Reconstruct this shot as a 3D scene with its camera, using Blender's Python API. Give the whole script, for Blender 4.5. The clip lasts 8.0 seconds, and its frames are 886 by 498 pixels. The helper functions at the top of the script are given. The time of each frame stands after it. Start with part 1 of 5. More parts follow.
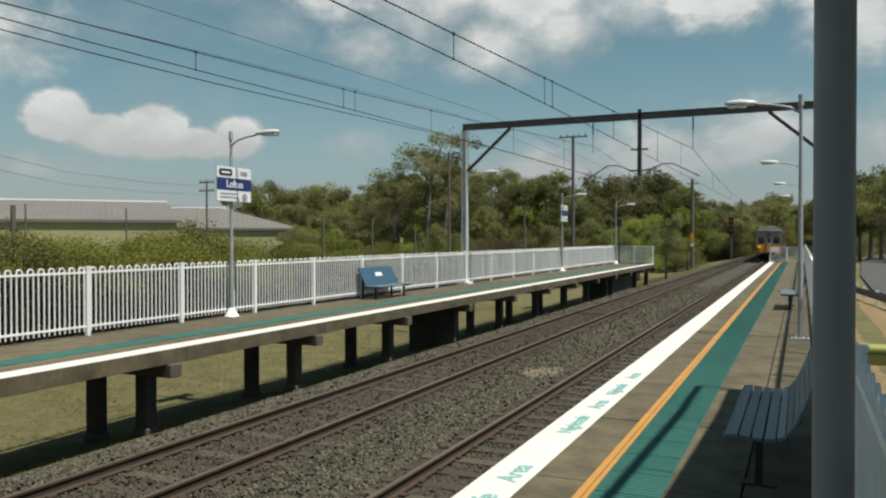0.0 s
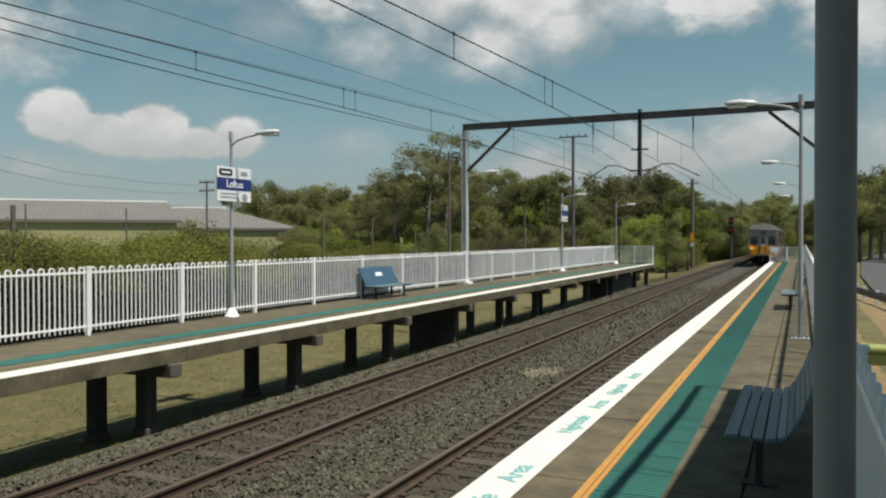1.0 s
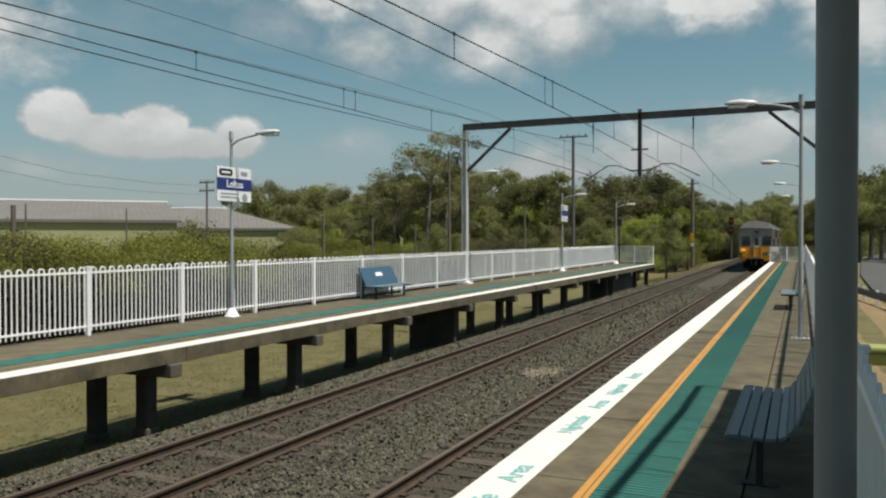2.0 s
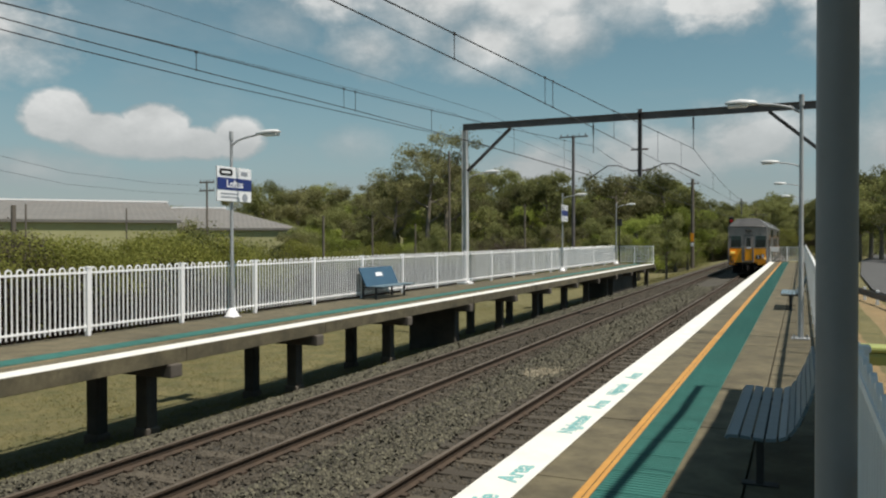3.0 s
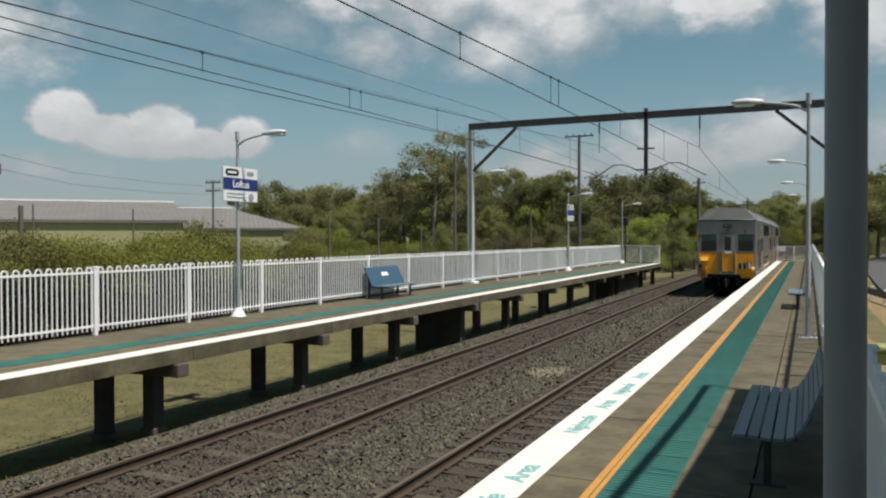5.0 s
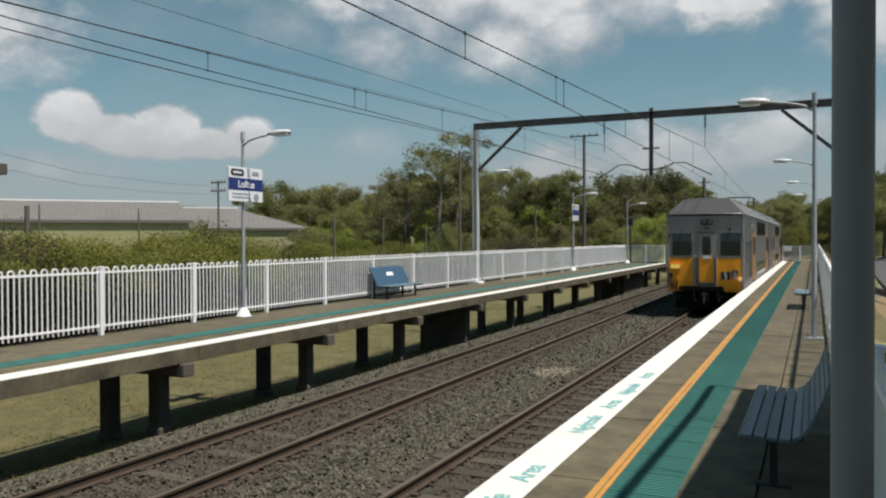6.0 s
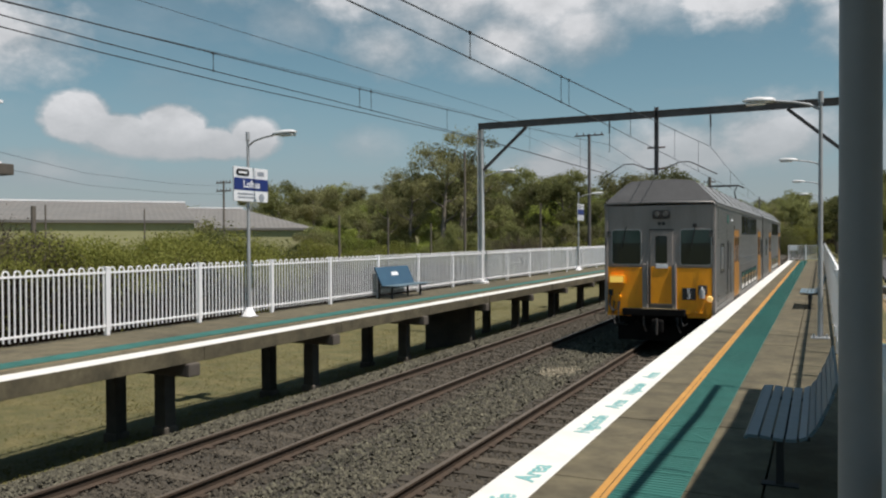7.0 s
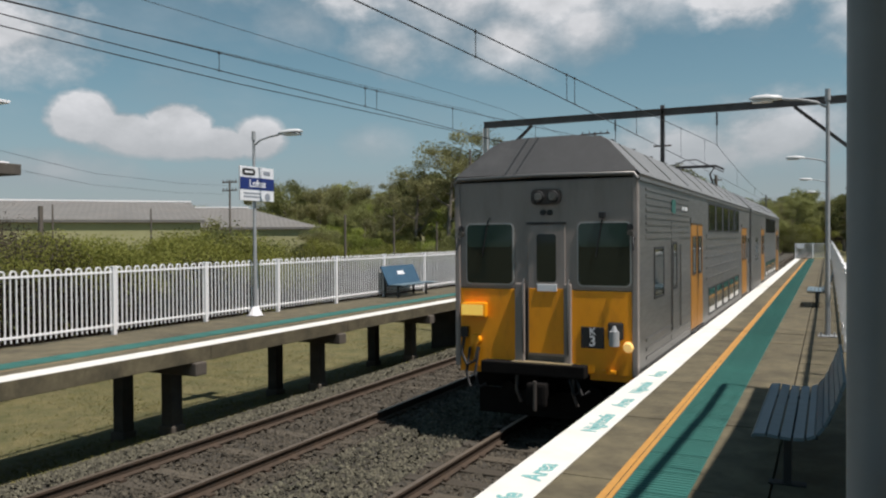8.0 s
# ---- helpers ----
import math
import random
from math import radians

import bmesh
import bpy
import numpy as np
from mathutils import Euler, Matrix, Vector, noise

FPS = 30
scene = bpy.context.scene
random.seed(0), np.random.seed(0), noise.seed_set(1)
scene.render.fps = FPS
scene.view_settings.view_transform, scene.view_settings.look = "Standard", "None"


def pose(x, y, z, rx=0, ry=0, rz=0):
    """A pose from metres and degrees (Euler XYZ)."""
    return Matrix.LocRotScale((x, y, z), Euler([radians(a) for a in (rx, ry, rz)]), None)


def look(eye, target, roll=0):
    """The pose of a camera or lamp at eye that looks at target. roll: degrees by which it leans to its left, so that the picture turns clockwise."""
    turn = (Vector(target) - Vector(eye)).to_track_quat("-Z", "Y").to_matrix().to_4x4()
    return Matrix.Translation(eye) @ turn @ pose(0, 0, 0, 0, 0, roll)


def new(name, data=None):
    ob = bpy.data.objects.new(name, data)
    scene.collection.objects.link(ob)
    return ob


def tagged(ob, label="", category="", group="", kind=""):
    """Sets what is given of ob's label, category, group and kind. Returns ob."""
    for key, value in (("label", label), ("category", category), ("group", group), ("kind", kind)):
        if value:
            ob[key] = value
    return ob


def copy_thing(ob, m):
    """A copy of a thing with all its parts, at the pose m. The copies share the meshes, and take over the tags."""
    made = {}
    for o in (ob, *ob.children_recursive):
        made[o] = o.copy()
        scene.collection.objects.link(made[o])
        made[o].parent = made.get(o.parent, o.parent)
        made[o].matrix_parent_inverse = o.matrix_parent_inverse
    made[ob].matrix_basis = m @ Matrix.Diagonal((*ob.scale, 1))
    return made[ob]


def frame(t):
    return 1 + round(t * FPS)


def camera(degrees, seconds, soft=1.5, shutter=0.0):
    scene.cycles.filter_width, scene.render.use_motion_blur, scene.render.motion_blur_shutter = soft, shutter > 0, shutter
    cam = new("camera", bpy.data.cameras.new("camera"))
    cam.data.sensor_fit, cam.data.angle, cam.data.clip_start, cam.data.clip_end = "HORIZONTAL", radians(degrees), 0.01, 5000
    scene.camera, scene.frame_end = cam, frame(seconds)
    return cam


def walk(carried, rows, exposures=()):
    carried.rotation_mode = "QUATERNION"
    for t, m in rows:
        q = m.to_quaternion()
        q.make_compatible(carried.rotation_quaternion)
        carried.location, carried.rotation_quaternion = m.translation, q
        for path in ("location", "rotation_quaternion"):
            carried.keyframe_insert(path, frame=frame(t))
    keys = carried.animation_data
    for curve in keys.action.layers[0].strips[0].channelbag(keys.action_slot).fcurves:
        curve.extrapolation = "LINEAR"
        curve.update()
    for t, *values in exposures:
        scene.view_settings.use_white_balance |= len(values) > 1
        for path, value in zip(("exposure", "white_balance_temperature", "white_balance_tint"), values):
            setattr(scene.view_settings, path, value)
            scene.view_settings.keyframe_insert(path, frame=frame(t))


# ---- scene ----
EYE = 2.01
YAW, PITCH, ROLL = 24.39, -0.75, -0.10
# seconds, pan to the left, tilt, roll, in degrees from the first pose, and the sway to the left in metres
PAN = [(0.0, 0.0, 0.0, 0.0, 0.0), (1.5, 0.003, 0.0, -0.005, 0.004), (3.0, 0.010, 0.0, -0.015, 0.007), (3.5, 0.015, -0.012, -0.035, 0.008), (4.0, 0.124, -0.022, -0.065, 0.009), (4.5, 0.266, -0.024, -0.085, 0.010),
       (6.0, 0.774, -0.027, -0.105, 0.014), (6.5, 0.952, -0.031, -0.145, 0.016), (7.0, 1.134, -0.043, -0.17, 0.017), (7.5, 1.354, -0.086, -0.235, 0.018), (8.0, 1.552, -0.121, -0.297, 0.019)]
cam = camera(58.5, 8.0, soft=2.2)
walk(cam, [(t, pose(-s, 0, EYE, 90 + PITCH + b, 0, YAW + a) @ pose(0, 0, 0, 0, 0, ROLL + c)) for t, a, b, c, s in PAN],
     exposures=[(0.0, 0.25, 6500, 10), (1.5, 0.245, 6500, 10.8), (4.5, 0.24, 6420, 12.8), (8.0, 0.22, 6300, 16.0)])

# ---------------------------------------------------------------- world, sun
SUN = Vector((0.42, -0.07, 1.0)).normalized()
world = bpy.data.worlds.new("world")
scene.world = world
world.use_nodes = True
wt = world.node_tree
wt.nodes.clear()


def wmath(op, a, b=None, c=None, clamp=False):
    n = wt.nodes.new("ShaderNodeMath")
    n.operation, n.use_clamp = op, clamp
    for i, v in enumerate((a, b, c)):
        if v is None:
            continue
        if isinstance(v, (int, float)):
            n.inputs[i].default_value = v
        else:
            wt.links.new(v, n.inputs[i])
    return n.outputs[0]


sky = wt.nodes.new("ShaderNodeTexSky")
sky.sky_type, sky.sun_disc = "NISHITA", False
sky.sun_elevation, sky.sun_rotation = radians(66.9), radians(99.5)
sky.air_density, sky.dust_density, sky.ozone_density = 1.0, 0.35, 1.2
coord = wt.nodes.new("ShaderNodeTexCoord").outputs["Generated"]


def wnoise(scale, detail, rough, stretch=(1, 1, 1)):
    mp = wt.nodes.new("ShaderNodeMapping")
    mp.inputs["Scale"].default_value = stretch
    wt.links.new(coord, mp.inputs[0])
    n = wt.nodes.new("ShaderNodeTexNoise")
    n.inputs["Scale"].default_value, n.inputs["Detail"].default_value, n.inputs["Roughness"].default_value = scale, detail, rough
    wt.links.new(mp.outputs[0], n.inputs["Vector"])
    return n.outputs["Fac"]


billow = wnoise(11, 6, 0.62, (1, 1, 1.6))
wisp = wnoise(26, 5, 0.6, (1, 1, 1.4))


def cloud(az, el, half_w, half_h, amount, soft=0.45, ragged=1.0):
    """A cloud's cover round an azimuth (left of the track, degrees) and a height over the horizon."""
    a, e = radians(az), radians(el)
    c = Vector((-math.sin(a) * math.cos(e), math.cos(a) * math.cos(e), math.sin(e)))
    r = Vector((math.cos(a), math.sin(a), 0)) / math.tan(radians(half_w))
    u = c.cross(Vector((math.cos(a), math.sin(a), 0))) * -1 / math.tan(radians(half_h))
    outs = []
    for axis in (r, u):
        d = wt.nodes.new("ShaderNodeVectorMath")
        d.operation = "DOT_PRODUCT"
        wt.links.new(coord, d.inputs[0])
        d.inputs[1].default_value = axis
        outs.append(d.outputs["Value"])
    front = wt.nodes.new("ShaderNodeVectorMath")
    front.operation = "DOT_PRODUCT"
    wt.links.new(coord, front.inputs[0])
    front.inputs[1].default_value = c
    rr = wmath("ADD", wmath("MULTIPLY", outs[0], outs[0]), wmath("MULTIPLY", outs[1], outs[1]))
    body = wmath("SUBTRACT", 1.0, wmath("SQRT", rr))
    body = wmath("ADD", body, wmath("MULTIPLY", wmath("SUBTRACT", billow, 0.5), 1.3 * ragged))
    body = wmath("ADD", body, wmath("MULTIPLY", wmath("SUBTRACT", wisp, 0.5), 0.5 * ragged))
    body = wmath("DIVIDE", body, soft, clamp=True)
    body = wmath("MULTIPLY", body, wmath("GREATER_THAN", front.outputs["Value"], 0.2))
    return wmath("MULTIPLY", body, amount)


CLOUDS = [(50.2, 7.9, 2.6, 1.9, 1.0, 0.22, 0.6), (47.9, 7.2, 2.8, 1.5, 1.0, 0.22, 0.6), (44.4, 7.5, 2.6, 2.1, 1.0, 0.22, 0.6), (41.6, 6.6, 2.8, 1.3, 1.0, 0.25, 0.6), (39.0, 7.0, 2.2, 1.7, 1.0, 0.28, 0.6), (44.5, 6.5, 6.6, 1.3, 1.0, 0.35, 0.5),
          (32, 18.5, 5.5, 4.5, 0.9, 0.6), (25, 19.5, 7.0, 8.0, 1.0, 0.6, 0.5), (18, 19, 8.0, 8.0, 1.0, 0.6, 0.5), (12, 20, 7.0, 7.0, 1.0, 0.6, 0.5),
          (21, 13.9, 5.5, 3.4, 1.0, 0.8, 0.6), (15.8, 14.6, 4.5, 3.2, 1.0, 0.8, 0.6), (5.0, 16.4, 4.5, 2.9, 1.0, 0.45, 0.8), (-1.5, 17.0, 5, 3.0, 1.0, 0.6), (-3.5, 13.5, 4.5, 3.8, 0.9, 0.7), (3, 6.9, 6, 3.0, 0.9, 0.7, 0.9), (9, 5.8, 7, 2.8, 0.9, 0.7, 0.9), (16.5, 4.9, 6, 2.3, 0.95, 0.7), (-6, 6, 6, 4.0, 0.85, 0.8),
          (29.6, 13.4, 4.0, 2.6, 0.8, 0.9), (55, 12.9, 6.5, 3.4, 1.0, 0.7), (49, 17.5, 4, 2.2, 0.6, 1.0), (53, 4.6, 7, 1.7, 0.7, 0.9), (41, 18, 4.5, 3.0, 0.7, 1.0), (36, 15, 4, 2.2, 0.5, 1.1), (31, 6.8, 3, 1.6, 0.5, 1.0), (57.5, 7.2, 2.0, 1.0, 0.6, 1.0), (90, 25, 12, 4, 0.6, 0.8), (160, 22, 12, 4, 0.6, 0.8),
          (230, 22, 12, 4, 0.6, 0.8), (300, 20, 12, 4, 0.6, 0.8)]
cover = None
for row in CLOUDS:
    c = cloud(*row)
    cover = c if cover is None else wmath("MAXIMUM", cover, c)
haze = wmath("MULTIPLY", wmath("SUBTRACT", wnoise(5, 5, 0.6, (1, 1, 2.5)), 0.5, clamp=True), 0.8)
cover = wmath("MAXIMUM", cover, haze)
tone = wt.nodes.new("ShaderNodeHueSaturation")
tone.inputs["Hue"].default_value, tone.inputs["Saturation"].default_value, tone.inputs["Value"].default_value = 0.456, 0.98, 1.03
wt.links.new(sky.outputs[0], tone.inputs["Color"])
shade = wt.nodes.new("ShaderNodeMix")
shade.data_type = "RGBA"
shade.inputs["A"].default_value, shade.inputs["B"].default_value = (4.9, 5.4, 5.4, 1), (10.6, 10.9, 10.6, 1)
low = wt.nodes.new("ShaderNodeSeparateXYZ")
wt.links.new(coord, low.inputs[0])
# greyer bases on the low clouds
base = wmath("ADD", 0.35, wmath("MULTIPLY", wmath("DIVIDE", wmath("SUBTRACT", low.outputs["Z"], 0.098), 0.045, clamp=True), 0.65))
lit = wmath("ADD", wmath("MULTIPLY", cover, 0.72), wmath("MULTIPLY", wmath("SUBTRACT", billow, 0.46), 1.7), clamp=True)
wt.links.new(wmath("MULTIPLY", lit, base), shade.inputs["Factor"])
mix = wt.nodes.new("ShaderNodeMix")
mix.data_type = "RGBA"
wt.links.new(cover, mix.inputs["Factor"])
veil = wt.nodes.new("ShaderNodeMix")
veil.data_type = "RGBA"
veil.inputs["B"].default_value = (3.8, 5.1, 5.6, 1)
wt.links.new(wmath("MULTIPLY", wmath("SUBTRACT", 1.0, wmath("MULTIPLY", low.outputs["Z"], 5.5), clamp=True), 0.75), veil.inputs["Factor"])
wt.links.new(tone.outputs[0], veil.inputs["A"])
wt.links.new(veil.outputs["Result"], mix.inputs["A"])
wt.links.new(shade.outputs["Result"], mix.inputs["B"])
bg = wt.nodes.new("ShaderNodeBackground")
bg.inputs["Strength"].default_value = 0.057
wt.links.new(mix.outputs["Result"], bg.inputs["Color"])
wout = wt.nodes.new("ShaderNodeOutputWorld")
wt.links.new(bg.outputs[0], wout.inputs["Surface"])

sun_data = bpy.data.lights.new("sun", "SUN")
sun_data.energy, sun_data.angle, sun_data.color = 5.0, radians(0.55), (1.0, 0.94, 0.83)
sun = new("sun", sun_data)
sun.matrix_world = look(SUN * 60, (0, 0, 0))


# ---------------------------------------------------------------- materials
def mat(name, a, b=None, scale=3.0, rough=0.8, metal=0.0, bump=0.0, bscale=60.0, detail=5.0, vary=0.0, island=0.0, stretch=(1, 1, 1), stain=None, glow=0.0, spec=0.5, bdist=0.01):
    """A surface of two tones mixed by noise, with fine relief; vary: tone by object, island: tone by loose piece; stain: colour, scale, amount."""
    m = bpy.data.materials.new(name)
    m.use_nodes = True
    nt = m.node_tree
    p = nt.nodes["Principled BSDF"]
    p.inputs["Roughness"].default_value, p.inputs["Metallic"].default_value = rough, metal
    p.inputs["Specular IOR Level"].default_value = spec
    tc = nt.nodes.new("ShaderNodeTexCoord")
    geo = nt.nodes.new("ShaderNodeNewGeometry")
    mp = nt.nodes.new("ShaderNodeMapping")
    mp.inputs["Scale"].default_value = stretch
    nt.links.new(tc.outputs["Object"], mp.inputs[0])

    def nz(s, d, r=0.6):
        n = nt.nodes.new("ShaderNodeTexNoise")
        n.inputs["Scale"].default_value, n.inputs["Detail"].default_value, n.inputs["Roughness"].default_value = s, d, r
        nt.links.new(mp.outputs[0], n.inputs["Vector"])
        return n.outputs["Fac"]

    def mixer(f, ca, cb):
        n = nt.nodes.new("ShaderNodeMix")
        n.data_type = "RGBA"
        for k, v in (("A", ca), ("B", cb)):
            if isinstance(v, tuple):
                n.inputs[k].default_value = (*v, 1)
            else:
                nt.links.new(v, n.inputs[k])
        nt.links.new(f, n.inputs["Factor"])
        return n.outputs["Result"]

    def ramp(f, lo, hi):
        n = nt.nodes.new("ShaderNodeMapRange")
        n.inputs["From Min"].default_value, n.inputs["From Max"].default_value = lo, hi
        nt.links.new(f, n.inputs["Value"])
        return n.outputs[0]

    b = b or tuple(v * 0.75 for v in a)
    col = mixer(ramp(nz(scale, detail), 0.32, 0.68), a, b)
    col = mixer(ramp(nz(scale * 9, 3), 0.2, 1.6), col, b)
    if stain:
        col = mixer(ramp(nz(stain[1], 6, 0.7), 0.52, 0.52 + 0.28 / stain[2]), col, stain[0])
    for amount, src in ((vary, "o"), (island, "i")):
        if amount:
            if src == "o":
                rnd = nt.nodes.new("ShaderNodeObjectInfo").outputs["Random"]
            else:
                rnd = geo.outputs["Random Per Island"]
            hv = nt.nodes.new("ShaderNodeHueSaturation")
            nt.links.new(ramp(rnd, 0, 1), hv.inputs["Value"])
            hv.inputs["Value"].links[0].from_node.inputs["To Min"].default_value = 1 - amount
            hv.inputs["Value"].links[0].from_node.inputs["To Max"].default_value = 1 + amount
            nt.links.new(col, hv.inputs["Color"])
            col = hv.outputs["Color"]
    nt.links.new(col, p.inputs["Base Color"])
    rr = nt.nodes.new("ShaderNodeMapRange")
    rr.inputs["To Min"].default_value, rr.inputs["To Max"].default_value = max(rough - 0.08, 0.02), min(rough + 0.1, 1)
    nt.links.new(nz(scale * 4, 3), rr.inputs["Value"])
    nt.links.new(rr.outputs[0], p.inputs["Roughness"])
    if bump:
        bn = nt.nodes.new("ShaderNodeBump")
        bn.inputs["Strength"].default_value, bn.inputs["Distance"].default_value = bump, bdist
        nt.links.new(nz(bscale, 6, 0.7), bn.inputs["Height"])
        nt.links.new(bn.outputs[0], p.inputs["Normal"])
    if glow:
        nt.links.new(col, p.inputs["Emission Color"])
        p.inputs["Emission Strength"].default_value = glow
    return m


def leaf_mat(name, a, b, vary=0.25):
    m = mat(name, a, b, scale=0.6, rough=0.7, island=0.22, vary=vary, spec=0.15)
    nt = m.node_tree
    p = nt.nodes["Principled BSDF"]
    tr = nt.nodes.new("ShaderNodeBsdfTranslucent")
    nt.links.new(p.inputs["Base Color"].links[0].from_socket, tr.inputs["Color"])
    mx = nt.nodes.new("ShaderNodeMixShader")
    mx.inputs["Fac"].default_value = 0.5
    nt.links.new(p.outputs[0], mx.inputs[1])
    nt.links.new(tr.outputs[0], mx.inputs[2])
    nt.links.new(mx.outputs[0], nt.nodes["Material Output"].inputs["Surface"])
    return m


def glass_mat(name, tint, rough=0.05):
    m = bpy.data.materials.new(name)
    m.use_nodes = True
    p = m.node_tree.nodes["Principled BSDF"]
    p.inputs["Base Color"].default_value, p.inputs["Roughness"].default_value = (*tint, 1), rough
    p.inputs["IOR"].default_value, p.inputs["Specular IOR Level"].default_value = 1.45, 0.5
    return m


M_CONC = mat("old_concrete", (0.146, 0.124, 0.072), (0.068, 0.058, 0.035), 2.6, 0.9, detail=8, bump=0.7, bscale=40, vary=0.14, stain=((0.043, 0.037, 0.022), 1.1, 1.3))
M_CONC_D = mat("weathered_concrete", (0.1224, 0.1044, 0.0828), (0.072, 0.0612, 0.0504), 1.6, 0.92, bump=0.5, bscale=30, vary=0.12, stain=((0.05, 0.045, 0.04), 1.3, 0.8))
M_WHITE_LINE = mat("white_line_paint", (0.68, 0.67, 0.63), (0.60, 0.59, 0.545), 2.5, 0.75, bump=0.1, bscale=60, stain=((0.46, 0.44, 0.38), 2.2, 0.4))
M_ORANGE = mat("orange_line_paint", (0.490, 0.250, 0.050), (0.39, 0.190, 0.042), 4, 0.7, bump=0.1, stain=((0.3, 0.18, 0.06), 3, 0.5))
M_TEAL = mat("teal_tactile_paint", (0.0205, 0.122, 0.102), (0.016, 0.094, 0.078), 1.5, 0.75, bump=0.15, bscale=60, vary=0.08, stain=((0.03, 0.08, 0.065), 2, 0.5))
M_TEAL_TXT = mat("teal_lettering_paint", (0.10, 0.31, 0.31), (0.20, 0.42, 0.41), 8, 0.7, stain=((0.35, 0.48, 0.46), 7, 0.55))
M_WORN = mat("worn_line_print", (0.62, 0.63, 0.60), (0.72, 0.72, 0.68), 9, 0.75)
M_WHITE = mat("white_powder_coat", (0.86, 0.855, 0.86), (0.80, 0.795, 0.80), 3, 0.45, bump=0.05, vary=0.03, stain=((0.66, 0.64, 0.60), 2.5, 0.2))
M_GREYPAINT = mat("grey_painted_steel", (0.225, 0.232, 0.240), (0.19, 0.197, 0.205), 2, 0.5, bump=0.06, bscale=25)
M_GALV = mat("galvanised_steel", (0.38, 0.395, 0.405), (0.30, 0.31, 0.32), 6, 0.62, metal=0.1, bump=0.05)
# shade under the deck is put into this concrete's near-black tone
M_CONC_SHADED = mat("shade_blackened_concrete", (0.075, 0.066, 0.055), (0.04, 0.035, 0.03), 1.6, 0.92, bump=0.5, bscale=30, vary=0.15)
M_FADED = mat("faded_line_paint", (0.26, 0.20, 0.10), (0.15, 0.12, 0.07), 4, 0.8, stain=((0.09, 0.08, 0.05), 3, 0.7))
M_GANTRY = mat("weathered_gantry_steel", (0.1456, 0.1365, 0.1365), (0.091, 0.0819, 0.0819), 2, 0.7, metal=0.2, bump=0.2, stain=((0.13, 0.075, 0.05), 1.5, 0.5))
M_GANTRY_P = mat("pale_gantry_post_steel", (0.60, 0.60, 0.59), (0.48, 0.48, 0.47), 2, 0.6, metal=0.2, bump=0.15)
M_RAIL = mat("rusty_rail_side", (0.062, 0.040, 0.024), (0.038, 0.026, 0.017), 5, 0.85, bump=0.3, bscale=40)
M_RAILTOP = mat("worn_rail_head", (0.170, 0.135, 0.100), (0.115, 0.090, 0.066), 4, 0.5, metal=0.35, stretch=(1, 0.05, 1))
M_SLEEPER = mat("weathered_timber_sleeper", (0.080, 0.067, 0.047), (0.045, 0.037, 0.027), 2, 0.92, bump=0.6, bscale=14, stretch=(0.4, 6, 1), vary=0.28)
M_BALLAST = mat("ballast_bed", (0.068, 0.060, 0.046), (0.040, 0.036, 0.028), 22, 0.95, bump=0.7, bscale=26, bdist=0.04, stain=((0.11, 0.092, 0.058), 0.45, 0.5))
M_STONE = mat("ballast_stone", (0.112, 0.103, 0.070), (0.064, 0.060, 0.042), 9, 0.92, island=0.6, bump=0.2, bscale=50)
M_STONE_D = mat("oil_stained_ballast_stone", (0.078, 0.066, 0.047), (0.048, 0.041, 0.030), 9, 0.92, island=0.42, bump=0.2, bscale=50)
M_STONE_P = mat("pale_sandy_stone", (0.27, 0.235, 0.165), (0.17, 0.15, 0.105), 9, 0.92, island=0.4)
M_GRASS = mat("dry_grass_ground", (0.180, 0.150, 0.062), (0.082, 0.084, 0.030), 1.3, 0.95, detail=10, bump=0.9, bscale=11, bdist=0.08, stain=((0.120, 0.100, 0.048), 0.5, 0.9))
M_VERGE = mat("worn_earth_verge", (0.25, 0.172, 0.080), (0.165, 0.120, 0.058), 1.3, 0.95, detail=9, bump=0.7, bscale=14, bdist=0.05, stain=((0.15, 0.13, 0.055), 0.8, 0.9))
M_BLADE = leaf_mat("dry_grass_blades", (0.215, 0.182, 0.072), (0.115, 0.118, 0.040), 0.0)
M_ROAD = mat("asphalt_road", (0.07459, 0.07459, 0.07243), (0.05704, 0.05704, 0.05616), 0.6, 0.9, bump=0.4, bscale=40)
M_BENCH = mat("blue_grey_bench_slats", (0.122, 0.180, 0.215), (0.093, 0.139, 0.168), 3, 0.5, vary=0.10, stretch=(1, 6, 1))
M_BENCH_B = mat("blue_bench_panel", (0.045, 0.10, 0.155), (0.035, 0.08, 0.13), 3, 0.5)
M_BLACK = mat("black_steel", (0.02, 0.02, 0.021), (0.012, 0.012, 0.013), 3, 0.6)
M_LAMP = mat("pale_lamp_housing", (0.62, 0.63, 0.63), (0.52, 0.53, 0.53), 3, 0.4)
M_LENS = mat("milky_lamp_lens", (0.72, 0.73, 0.72), (0.66, 0.67, 0.66), 3, 0.25)
M_SIGN_W = mat("white_sign_face", (0.78, 0.79, 0.80), (0.72, 0.73, 0.75), 3, 0.35)
M_SIGN_B = mat("navy_sign_face", (0.018, 0.035, 0.17), (0.015, 0.03, 0.15), 3, 0.35)
M_SIGN_G = mat("grey_sign_print", (0.30, 0.33, 0.37), (0.26, 0.28, 0.32), 5, 0.4)
M_WIRE = mat("dark_wire", (0.055, 0.055, 0.055), (0.035, 0.035, 0.035), 3, 0.6, metal=0.4)
M_INSUL = mat("brown_insulator", (0.09, 0.055, 0.045), (0.06, 0.04, 0.035), 5, 0.35)
